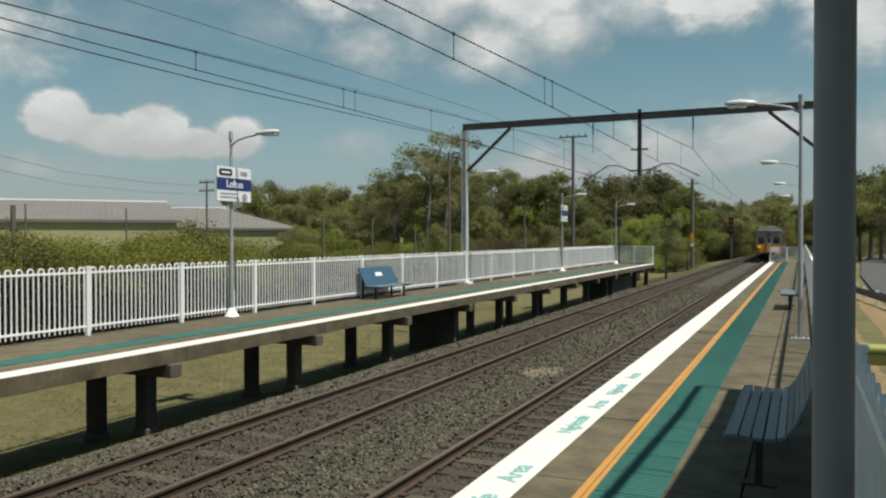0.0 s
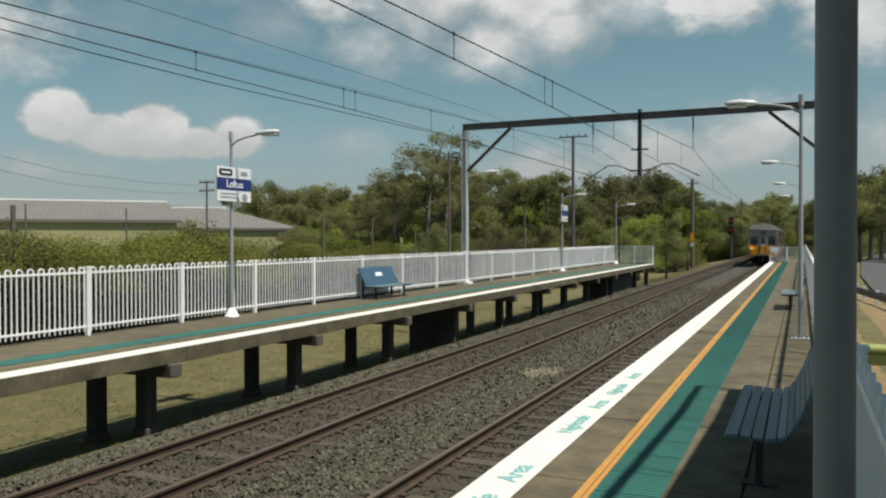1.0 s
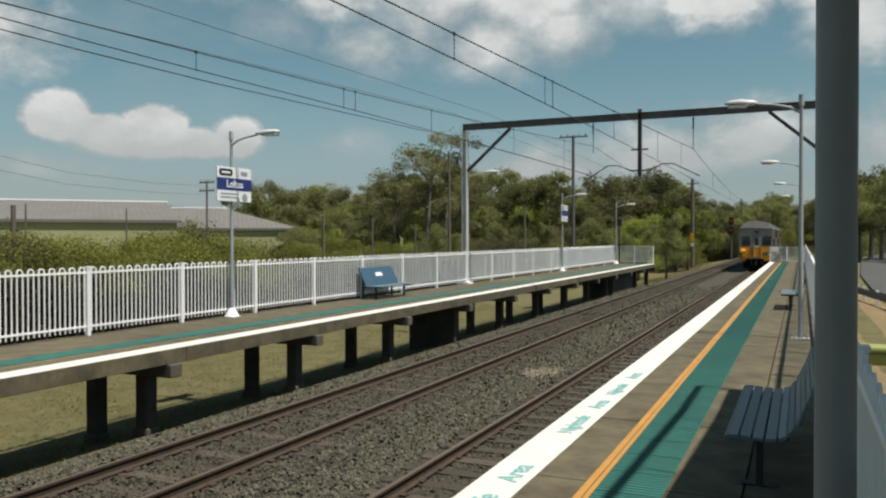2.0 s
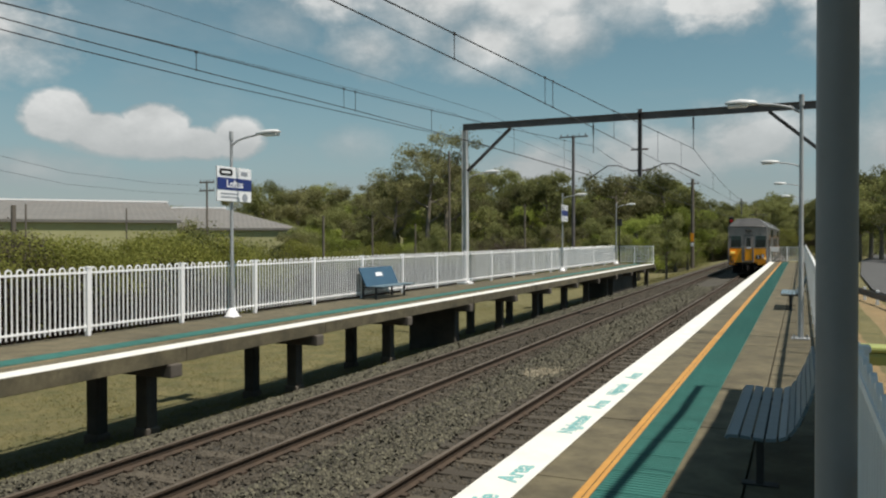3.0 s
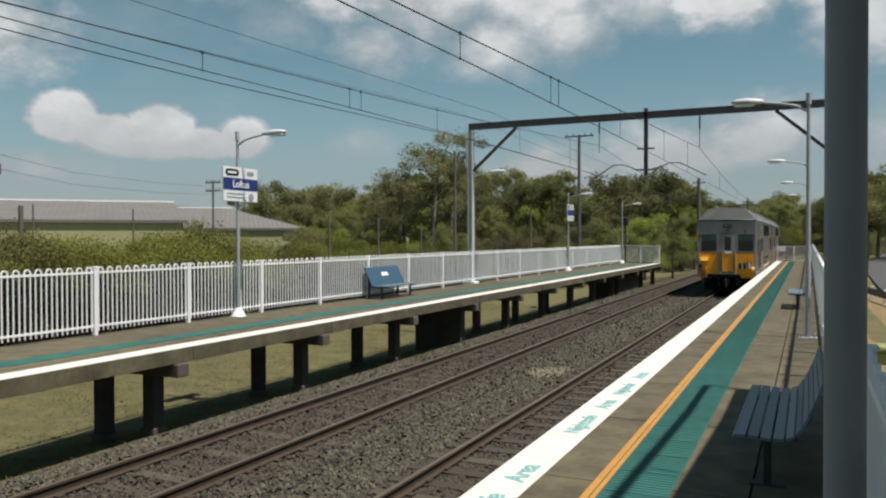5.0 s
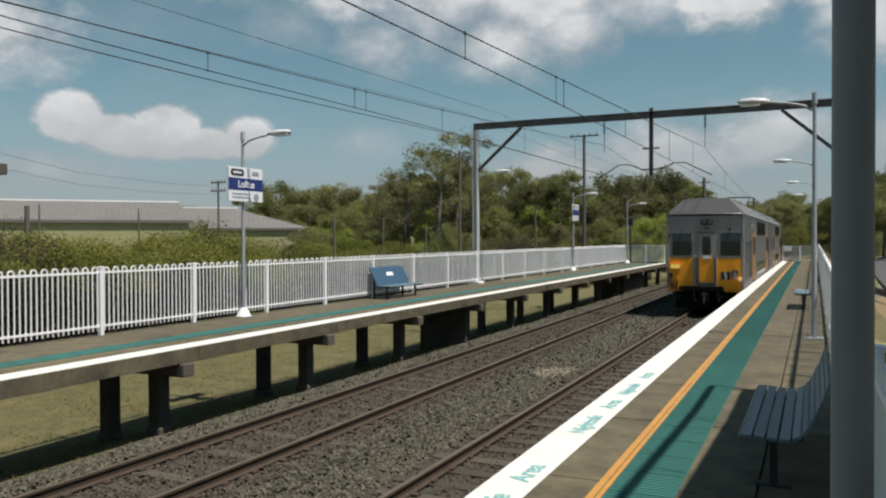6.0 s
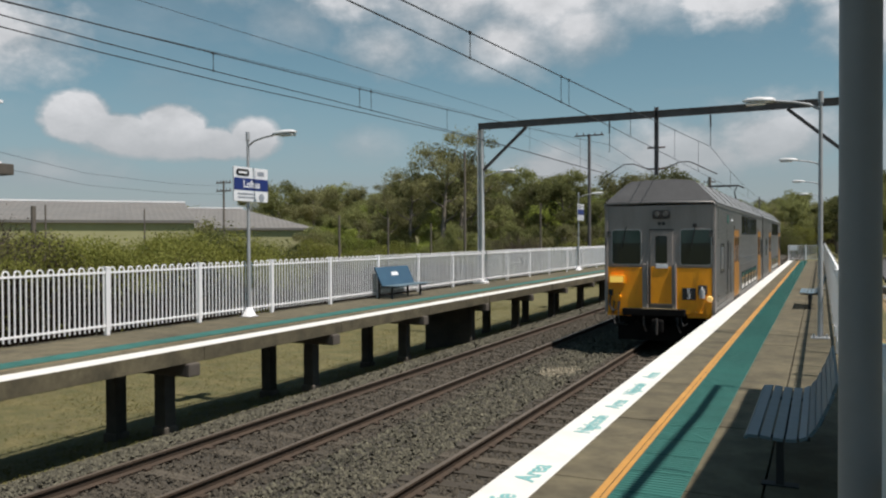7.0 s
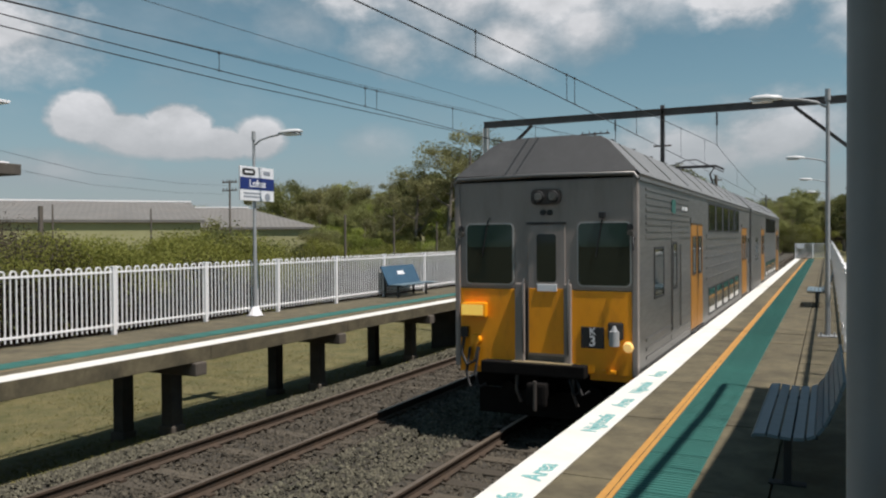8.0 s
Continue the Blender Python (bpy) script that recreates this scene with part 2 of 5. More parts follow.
M_WOODPOLE = mat("grey_timber_pole", (0.17, 0.145, 0.12), (0.10, 0.085, 0.07), 3, 0.9, bump=0.4, stretch=(4, 4, 0.4))
M_STEEL = mat("brushed_stainless_steel", (0.168, 0.164, 0.158), (0.128, 0.126, 0.121), 1.5, 0.40, metal=0.55, stretch=(1, 0.3, 3), stain=((0.28, 0.26, 0.235), 1.0, 0.5), bump=0.04)
M_TFRONT = mat("grey_cab_paint", (0.31, 0.27, 0.245), (0.235, 0.207, 0.19), 1.4, 0.5, stretch=(1.6, 1, 0.45), stain=((0.13, 0.115, 0.105), 1.5, 0.6), bump=0.03)
M_TROOF = mat("grey_train_roof", (0.058, 0.059, 0.060), (0.043, 0.044, 0.045), 1.5, 0.6, stain=((0.11, 0.11, 0.11), 1.1, 0.6), bump=0.06)
M_YELLOW = mat("yellow_cab_paint", (0.95, 0.375, 0.003), (0.85, 0.315, 0.003), 2.0, 0.42, stretch=(1.5, 1, 0.5), stain=((0.36, 0.14, 0.008), 2.0, 0.5))
M_TROOFSIDE = mat("pale_silver_roof_paint", (0.235, 0.235, 0.232), (0.17, 0.17, 0.168), 1.2, 0.5, metal=0.25, stretch=(1, 2.5, 0.4), stain=((0.33, 0.325, 0.32), 2.3, 0.7), bump=0.08)
# doors are modelled flush; a recess's shade is put into this darker yellow
M_YDOOR = mat("recess_darkened_door_yellow", (0.37, 0.155, 0.004), (0.29, 0.118, 0.004), 2, 0.5)
M_UNDER = mat("dirty_underframe", (0.013, 0.012, 0.011), (0.008, 0.007, 0.007), 4, 0.95, bump=0.2, spec=0.08)
M_WHEEL = mat("wheel_steel", (0.12, 0.11, 0.10), (0.08, 0.07, 0.065), 4, 0.5, metal=0.5)
M_GLASS = glass_mat("dark_window_glass", (0.012, 0.02, 0.018))
M_GLASS_G = glass_mat("green_sun_band_glass", (0.03, 0.055, 0.047))
M_HEAD = mat("lit_marker_lamp", (1.0, 0.62, 0.10), (1.0, 0.66, 0.13), 3, 0.3, glow=0.35)
# glow replaces the reflection on an unlit lamp
M_GLOW2 = mat("lamp_with_reflection_glow", (0.9, 0.6, 0.2), (0.8, 0.5, 0.16), 3, 0.25, glow=0.35)
M_LAMPOFF = mat("clear_headlamp", (0.20, 0.19, 0.175), (0.07, 0.066, 0.06), 14, 0.08, metal=0.5)
M_FRAME = mat("bright_alloy_frame", (0.48, 0.47, 0.455), (0.38, 0.37, 0.36), 4, 0.35, metal=0.35)
M_HLBOX = mat("dark_brown_lamp_box", (0.05, 0.042, 0.038), (0.03, 0.026, 0.024), 4, 0.6)
M_RED = mat("lit_red_signal", (0.55, 0.012, 0.01), (0.45, 0.01, 0.01), 3, 0.3, glow=0.12)
M_SHEDROOF = mat("corrugated_roof_sheet", (0.1897, 0.1786, 0.1618), (0.1507, 0.1423, 0.1311), 0.5, 0.6, metal=0.1, stain=((0.20, 0.17, 0.14), 0.4, 0.5))
M_SHEDWALL = mat("pale_green_wall_cladding", (0.36, 0.35, 0.18), (0.31, 0.30, 0.15), 0.5, 0.7)
M_BARK = mat("grey_brown_bark", (0.26, 0.225, 0.185), (0.13, 0.11, 0.09), 3, 0.95, bump=0.5, stretch=(3, 3, 0.5))
M_LEAF = [leaf_mat("olive_gum_leaves", (0.222, 0.214, 0.098), (0.145, 0.143, 0.066), 0.4), leaf_mat("dark_green_leaves", (0.24, 0.25, 0.092), (0.15, 0.16, 0.062), 0.45),
          leaf_mat("bright_green_leaves", (0.315, 0.36, 0.082), (0.215, 0.255, 0.06), 0.3), leaf_mat("dry_brown_scrub_leaves", (0.118, 0.096, 0.068), (0.075, 0.063, 0.047), 0.15),
          leaf_mat("yellow_green_scrub_leaves", (0.270, 0.275, 0.066), (0.185, 0.195, 0.048), 0.15),
          leaf_mat("shade_dark_scrub_leaves", (0.034, 0.025, 0.020), (0.020, 0.015, 0.012), 0.15)]
M_BIN = mat("lime_green_cabinet", (0.30, 0.33, 0.10), (0.25, 0.28, 0.085), 2, 0.5)


# ---------------------------------------------------------------- mesh helpers
def box(bm, x0, x1, y0, y1, z0, z1, bevel=0.0):
    vs = [bm.verts.new((x, y, z)) for x in (x0, x1) for y in (y0, y1) for z in (z0, z1)]
    fs = [bm.faces.new([vs[i] for i in q]) for q in ((0, 1, 3, 2), (4, 6, 7, 5), (0, 4, 5, 1), (2, 3, 7, 6), (0, 2, 6, 4), (1, 5, 7, 3))]
    if bevel:
        es = list({e for f in fs for e in f.edges})
        bmesh.ops.bevel(bm, geom=es, offset=bevel, segments=2, affect="EDGES", profile=0.6)
    return bm


def tube(bm, p, q, r, r2=None, n=10, caps=True):
    p, q = Vector(p), Vector(q)
    d = (q - p).normalized()
    u = d.orthogonal().normalized()
    v = d.cross(u)
    r2 = r if r2 is None else r2
    a = [bm.verts.new(p + (u * math.cos(t) + v * math.sin(t)) * r) for t in (2 * math.pi * i / n for i in range(n))]
    b = [bm.verts.new(q + (u * math.cos(t) + v * math.sin(t)) * r2) for t in (2 * math.pi * i / n for i in range(n))]
    for i in range(n):
        f = bm.faces.new((a[i], a[(i + 1) % n], b[(i + 1) % n], b[i]))
        f.smooth = n > 6
    if caps:
        bm.faces.new([bm.verts.new(w.co) for w in a[::-1]])
        bm.faces.new([bm.verts.new(w.co) for w in b])
    return bm


def sweep(bm, pts, r, n=8):
    """A bent round bar through pts."""
    rings = []
    up = None
    for i, p in enumerate(pts):
        p = Vector(p)
        d = (Vector(pts[min(i + 1, len(pts) - 1)]) - Vector(pts[max(i - 1, 0)])).normalized()
        u = d.orthogonal().normalized() if up is None else (up - d * up.dot(d)).normalized()
        up = u
        v = d.cross(u)
        rings.append([bm.verts.new(p + (u * math.cos(t) + v * math.sin(t)) * r) for t in (2 * math.pi * k / n for k in range(n))])
    for a, b in zip(rings, rings[1:]):
        for k in range(n):
            bm.faces.new((a[k], a[(k + 1) % n], b[(k + 1) % n], b[k])).smooth = True
    bm.faces.new([bm.verts.new(w.co) for w in rings[0][::-1]])
    bm.faces.new([bm.verts.new(w.co) for w in rings[-1]])
    return bm


def prism(bm, pts, y0, y1):
    """An outline in x and z, drawn out along y."""
    a = [bm.verts.new((x, y0, z)) for x, z in pts]
    b = [bm.verts.new((x, y1, z)) for x, z in pts]
    n = len(pts)
    for i in range(n):
        bm.faces.new((a[i], a[(i + 1) % n], b[(i + 1) % n], b[i]))
    bm.faces.new(a[::-1])
    bm.faces.new(b)
    return bm


def rounded(bm, x0, x1, z0, z1, y0, y1, r=0.07):
    """A plate in the xz plane with rounded corners."""
    pts = []
    for cx, cz, a0 in ((x1 - r, z1 - r, 0), (x0 + r, z1 - r, 90), (x0 + r, z0 + r, 180), (x1 - r, z0 + r, 270)):
        for k in range(5):
            a = radians(a0 + 22.5 * k)
            pts.append((cx + r * math.cos(a), cz + r * math.sin(a)))
    return prism(bm, pts, y0, y1)


def mesh(bm, material, name="mesh"):
    bmesh.ops.recalc_face_normals(bm, faces=bm.faces)
    me = bpy.data.meshes.new(name)
    bm.to_mesh(me)
    bm.free()
    me.materials.append(material)
    return me


def part(name, bm, material, parent=None, label="", at=None):
    me = bm if isinstance(bm, bpy.types.Mesh) else mesh(bm, material, name)
    ob = new(name, me)
    if parent is not None:
        ob.parent = parent
    if at is not None:
        ob.matrix_basis = at
    if label:
        tagged(ob, label)
    return ob


def thing(name, label, category, at=None, group="", kind=""):
    ob = new(name)
    ob.empty_display_size = 0.3
    if at is not None:
        ob.matrix_basis = at
    return tagged(ob, label, category, group, kind)


def B():
    return bmesh.new()


# ---------------------------------------------------------------- ground, tracks
RAIL_Z = -1.055
TRACKS = {"near": -3.90, "far": -7.87}
EDGE_N, EDGE_F = -2.465, -10.49
FENCE_F, FENCE_N = -13.54, 0.27
END_N, END_F = 72.0, 63.5


def ground_height(x, y):
    if x > 2:
        h = -0.95 - 0.25 * min((x - 2) / 6, 1)
    elif x > -2:
        h = -1.3 + 0.35 * (x + 2) / 4
    elif x > -9.4:
        h = -1.34
    else:
        h = -1.34 - min(0.19 * (-9.4 - x), 1.02)
    h += 0.05 * noise.noise((x * 0.3, y * 0.3, 0))
    far = max(0, math.hypot(x, y) - 230)
    return h + min(far * 0.02, 7)


def build_ground():
    bm = B()
    xs = [-900, -500, -300, -200, -150, -110, -80, -60, -50, -42, -36, -30, -26, -22, -19, -17, -15, -13.5, -12.4, -11.2, -10.3, -9.4, -8, -6, -4, -2.4, -2, 0, 2, 4, 6, 8, 12, 18, 26, 40, 60, 90, 140, 220, 400, 900]
    ys = [-300, -120, -60, -30, -15, -6] + list(range(0, 60, 2)) + list(range(60, 140, 5)) + [150, 165, 185, 210, 250, 300, 400, 600, 1000]
    rows = [[bm.verts.new((x, y, ground_height(x, y))) for x in xs] for y in ys]
    for a, b in zip(rows, rows[1:]):
        for i in range(len(xs) - 1):
            bm.faces.new((a[i], a[i + 1], b[i + 1], b[i])).smooth = True
    tagged(part("ground", bm, M_GRASS), "dry yellow-green grass ground beside the railway", "ground", kind="structure")


build_ground()


def build_ballast():
    bm = B()
    prof = [(-11.0, -1.66), (-9.75, -1.31), (-9.35, -1.255), (-6.5, -1.255), (-6.0, -1.30), (-5.75, -1.30), (-5.25, -1.255), (-2.6, -1.255), (-2.0, -1.30)]
    ys = [-40 + 2 * i for i in range(150)]
    rows = [[bm.verts.new((x + 0.05 * noise.noise((x, y, 3)), y, z + 0.03 * noise.noise((x * 0.9, y * 0.9, 7)))) for x, z in prof] for y in ys]
    for a, b in zip(rows, rows[1:]):
        for i in range(len(prof) - 1):
            bm.faces.new((a[i], a[i + 1], b[i + 1], b[i])).smooth = True
    tagged(part("ballast_bed", bm, M_BALLAST), "grey-brown crushed stone ballast bed under both tracks", "ballast", kind="structure")


build_ballast()


def ballast_z(x):
    prof = [(-11.0, -1.66), (-9.75, -1.31), (-9.35, -1.255), (-6.5, -1.255), (-6.0, -1.30), (-5.75, -1.30), (-5.25, -1.255), (-2.6, -1.255), (-2.0, -1.30)]
    return np.interp(x, [p[0] for p in prof], [p[1] for p in prof])


def build_stones(count):
    rng = np.random.default_rng(5)
    base = np.array([(1, 0, 0), (0.2, 0.95, 0), (-0.9, 0.3, 0), (-0.3, -0.9, 0), (0.55, -0.75, 0.1), (0.15, 0.1, 0.8), (-0.2, -0.1, -0.6)])
    tris = np.array([(0, 1, 5), (1, 2, 5), (2, 3, 5), (3, 4, 5), (4, 0, 5)])
    x = rng.uniform(-10.9, -2.6, count)
    y = 3.5 + 52 * rng.random(count) ** 1.9
    size = rng.uniform(0.016, 0.038, count) * np.clip(0.75 + y / 40, 1, 1.9)
    z = ballast_z(x) + size * rng.uniform(-0.1, 0.6, count)
    bed = np.minimum(abs(x - TRACKS['near']), abs(x - TRACKS['far'])) < 1.25
    z -= np.where(bed & (x > -5.5), 0.001, -0.01)
    sand = ~bed & (((x + 5.78) / 0.55) ** 2 + ((y - 18.6) / 0.75) ** 2 < rng.uniform(0.2, 1.3, count))
    ang, tilt = rng.uniform(0, 6.28, count), rng.normal(0, 0.5, (count, 2))
    v = base[None] * size[:, None, None] * rng.uniform(0.65, 1.25, (count, 7, 3))
    c, s = np.cos(ang)[:, None], np.sin(ang)[:, None]
    vx, vy = v[..., 0] * c - v[..., 1] * s, v[..., 0] * s + v[..., 1] * c
    vz = v[..., 2] + vx * tilt[:, :1] + vy * tilt[:, 1:]
    pts = np.stack([vx + x[:, None], vy + y[:, None], vz + z[:, None]], -1)
    for mask, material, label in ((~bed & ~sand, M_STONE, "loose grey and brown crushed ballast stones beside the tracks"), (bed, M_STONE_D, "brown oil-stained ballast stones between the rails"), (sand, M_STONE_P, "pale sandy stones spilt on the ballast")):
        n = int(mask.sum())
        faces = (tris[None] + (np.arange(n) * 7)[:, None, None]).reshape(-1, 3)
        me = bpy.data.meshes.new("ballast_stones")
        me.from_pydata(pts[mask].reshape(-1, 3).tolist(), [], faces.tolist())
        me.materials.append(material)
        tagged(new("ballast_stones", me), label, "ballast", kind="stuff")


build_stones(140000)


def build_track(name, cx):
    track = thing(name, "railway track of rusty steel rails on weathered timber sleepers", "railway track", kind="structure")
    prof = [(-0.07, -0.155), (0.07, -0.155), (0.07, -0.143), (0.012, -0.125), (0.012, -0.04), (0.035, -0.03), (0.035, -0.004), (-0.035, -0.004), (-0.035, -0.03), (-0.012, -0.04), (-0.012, -0.125), (-0.07, -0.143)]
    for s in (-1, 1):
        bm = prism(B(), prof, -30, 250)
        rail = part("rail", bm, M_RAIL, track, at=pose(cx + s * 0.7525, 0, RAIL_Z))
        part("rail_head", box(B(), -0.033, 0.033, -30, 250, -0.004, 0.0), M_RAILTOP, rail, "worn steel running surface")
    bm = box(B(), -1.22, 1.22, -0.115, 0.115, -0.13, 0.0, 0.012)
    sl = mesh(bm, M_SLEEPER, "sleeper")
    bm = B()
    for s in (-1, 1):
        for k in (-1, 1):
            box(bm, s * 0.7525 + k * 0.10 - 0.045, s * 0.7525 + k * 0.10 + 0.045, -0.06, 0.06, 0, 0.035)
    clip = mesh(bm, M_RAIL, "rail_fastening")
    n = 0
    rest = B()
    rnd = random.Random(int(-cx * 10))
    y = 2.0
    while y < 200:
        z, turn = RAIL_Z - (0.166 if cx > -5 else 0.174) + rnd.uniform(-0.008, 0.004), rnd.uniform(-1.2, 1.2)
        if n < 140:
            s = part("sleeper", sl, None, track, at=pose(cx + rnd.uniform(-0.04, 0.04), y, z, 0, 0, turn))
            part("rail_fastening", clip, None, s)
        else:
            box(rest, cx - 1.22, cx + 1.22, y - 0.115, y + 0.115, z - 0.13, z)
        n += 1
        y += 0.62 + rnd.uniform(-0.03, 0.03)
    part("far_sleepers", rest, M_SLEEPER, track)["kind"] = "stuff"


for nm, cx in TRACKS.items():
    build_track("track_" + nm, cx)


# ---------------------------------------------------------------- platforms
def text_mesh(body, size, material, name="lettering"):
    cu = bpy.data.curves.new(name, "FONT")
    cu.body, cu.size, cu.align_x, cu.align_y = body, size, "CENTER", "CENTER"
    cu.extrude, cu.offset = 0.002, size * 0.018
    tmp = bpy.data.objects.new(name, cu)
    me = bpy.data.meshes.new_from_object(tmp)
    bpy.data.objects.remove(tmp)
    me.materials.clear()
    me.materials.append(material)
    return me


def build_near_platform():
    pl = thing("platform_near", "weathered concrete railway platform with white and orange edge lines", "platform", kind="structure")
    edges = (EDGE_N, -0.42, 0.55)
    n = 0
    y = -10.0
    rnd = random.Random(4)
    while y < END_N:
        d = min(2.35, END_N - y)
        for a, b in zip(edges, edges[1:]):
            part("paving_slab", box(B(), a + (0.0 if a == EDGE_N else 0.009), b - 0.009, y + 0.008, y + d - 0.008, -0.18, rnd.uniform(-0.004, 0.002), 0.006), M_CONC, pl)
        y += d
    part("slab_bed", box(B(), EDGE_N + 0.05, 0.5, -10, END_N - 0.05, -0.30, -0.05), M_CONC_D, pl)
    part("edge_wall", box(B(), EDGE_N + 0.35, EDGE_N + 0.55, -10, END_N, -1.5, -0.30), M_CONC_D, pl)
    part("edge_line", box(B(), EDGE_N + 0.005, -2.05, -10, END_N - 0.02, 0.002, 0.006), M_WHITE_LINE, pl, "white painted platform edge line")
    for a, b in ((-1.615, -1.555), (-1.545, -1.505)):
        part("warning_line", box(B(), a, b, -10, END_N - 0.02, 0.002, 0.006), M_ORANGE, pl, "orange painted warning line")
    y = -4.0
    strip = mesh(box(B(), -0.255, 0.255, 0.006, 0.594, 0.0, 0.006, 0), M_TEAL, "tactile_tile")
    rib = B()
    for i in range(9):
        box(rib, -0.245, 0.245, 0.02 + i * 0.066, 0.05 + i * 0.066, 0.006, 0.010)
    rib = mesh(rib, M_TEAL, "tactile_rib")
    while y < END_N - 0.7:
        tl = part("tactile_tile", strip, None, pl, at=pose(-1.24, y, 0.003))
        part("tactile_rib", rib, None, tl)
        y += 0.6
    for word, yc, size in (("Nightsafe", 5.30, 0.25), ("Area", 6.39, 0.26), ("Nightsafe", 8.34, 0.23), ("Area", 9.45, 0.26), ("Nightsafe", 10.50, 0.22), ("Area", 11.62, 0.26)):
        part("lettering", text_mesh(word, size, M_TEAL_TXT), None, pl, "teal stencilled lettering", at=pose(-2.22, yc, 0.008, 0, 0, 90))
    for yc in (16.7, 17.5, 18.6):
        part("worn_print", box(B(), -2.29, -2.17, yc - 0.25, yc + 0.25, 0.007, 0.009), M_WORN, pl, "worn pale grey print")


build_near_platform()


def build_far_platform():
    pl = thing("platform_far", "concrete railway platform slab raised on shade-darkened concrete columns", "platform", kind="structure")
    back = FENCE_F - 0.25
    rnd = random.Random(8)
    y = 2.0
    while y < END_F:
        d = min(4.74, END_F - y)
        part("deck_slab", box(B(), back, EDGE_F, y + 0.006, y + d - 0.006, -0.27, rnd.uniform(-0.003, 0.002), 0.01), M_CONC, pl)
        y += d
    part("edge_line", box(B(), EDGE_F - 0.46, EDGE_F - 0.004, 2, END_F - 0.02, 0.002, 0.007), M_WHITE_LINE, pl, "white painted platform edge line")
    part("warning_line", box(B(), EDGE_F - 0.88, EDGE_F - 0.82, 2, END_F - 0.02, 0.002, 0.007), M_FADED, pl, "faded ochre warning line")
    y = 2.0
    strip = mesh(box(B(), -0.26, 0.26, 0.006, 0.594, 0.0, 0.008), M_TEAL, "tactile_tile")
    while y < END_F - 0.7:
        part("tactile_tile", strip, None, pl, at=pose(EDGE_F - 1.25, y, 0.003))
        y += 0.6
    beam = mesh(box(B(), back + 0.1, EDGE_F + 0.08, -0.15, 0.15, -0.52, -0.272, 0.03), M_CONC_D, "cross_beam")
    col = mesh(box(B(), -0.135, 0.135, -0.135, 0.135, -2.6, -0.52, 0.015), M_CONC_SHADED, "column")
    foot = mesh(box(B(), -0.17, 0.17, -0.17, 0.17, -0.6, 0.16, 0.03), M_CONC_D, "column_footing")
    y = 6.4
    while y < END_F:
        bay = part("cross_beam", beam, None, pl, at=pose(0, y, 0))
        for x in (-11.15, -12.42):
            c = part("column", col, None, pl, at=pose(x, y, 0))
            part("column_footing", foot, None, c, at=pose(0, 0, ground_height(x, y)))
        y += 4.74
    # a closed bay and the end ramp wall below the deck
    part("infill_wall", box(B(), -12.75, -10.98, 25.17, 25.55, -2.5, -0.272, 0.01), M_CONC_SHADED, pl, "dark concrete infill wall")
    part("edge_patch", box(B(), EDGE_F + 0.002, EDGE_F + 0.012, 23.7, 24.3, -0.2, -0.03), M_CONC, pl, "pale mortar patch")
    part("infill_wall", box(B(), -12.9, -11.0, 50.5, 57.0, -2.2, -0.272, 0.01), M_CONC_SHADED, pl, "dark concrete infill wall")


build_far_platform()


# ---------------------------------------------------------------- white fences
def bow_mesh(h):
    """Two upright square bars joined by a round bow at the top."""
    bm = B()
    w, half, deep = 0.0615, 0.0125, 0.0125
    path = [(-w, 0.10, 0.0), (-w, h - w, 0.0)] + [(-w * math.cos(t), h - w + w * math.sin(t), t) for t in (math.pi * i / 6 for i in range(1, 6))] + [(w, h - w, math.pi), (w, 0.10, math.pi)]
    rings = [[bm.verts.new((dx, y - s * half * math.cos(t), z + s * half * math.sin(t))) for dx, s in ((-deep, 1), (deep, 1), (deep, -1), (-deep, -1))] for y, z, t in path]
    for a, b in zip(rings, rings[1:]):
        for k in range(4):
            bm.faces.new((a[k], a[(k + 1) % 4], b[(k + 1) % 4], b[k]))
    bm.faces.new(rings[0][::-1])
    bm.faces.new(rings[-1])
    return bm


def build_fence(x, y0, y1, h, name, label, bays, pieces):
    fence = thing(name, label, "fence", kind="")
    post = mesh(box(B(), -0.045, 0.045, -0.045, 0.045, 0.0, h - 0.02, 0.008), M_WHITE, "post")
    cap = mesh(box(B(), -0.055, 0.055, -0.055, 0.055, h - 0.02, h + 0.015, 0.012), M_WHITE, "post_cap")
    bow = mesh(bow_mesh(h), M_WHITE, "bow_picket")
    rest = B()
    for a, b in zip(bays, bays[1:]):
        p = part("post", post, None, fence, at=pose(x, a, 0))
        part("post_cap", cap, None, p)
        for z in (0.20, h - 0.11):
            part("rail", box(B(), x - 0.02, x + 0.02, a + 0.046, b - 0.046, z - 0.022, z + 0.022), M_WHITE, fence)
        n = max(1, round((b - a - 0.06) / 0.245))
        step = (b - a - 0.06) / n
        for i in range(n):
            yy = a + 0.03 + step * (i + 0.5)
            if pieces:
                part("bow_picket", bow, None, fence, at=pose(x, yy, 0))
                pieces -= 1
            else:
                for s in (-0.0615, 0.0615):
                    box(rest, x - 0.0125, x + 0.0125, yy + s - 0.0125, yy + s + 0.0125, 0.10, h - 0.05)
                box(rest, x - 0.019, x + 0.019, yy - 0.05, yy + 0.05, h - 0.05, h - 0.01)
    p = part("post", post, None, fence, at=pose(x, bays[-1], 0))
    part("post_cap", cap, None, p)
    if len(rest.verts):
        part("far_pickets", rest, M_WHITE, fence)["kind"] = "stuff"
    else:
        rest.free()
    return fence


build_fence(FENCE_F, 4, END_F, 1.43, "bow_top_fence", "white steel bow-top fence along the far platform", [11.93 + 2.7 * n + 0.03 * n * n for n in range(-3, 17)], 290)
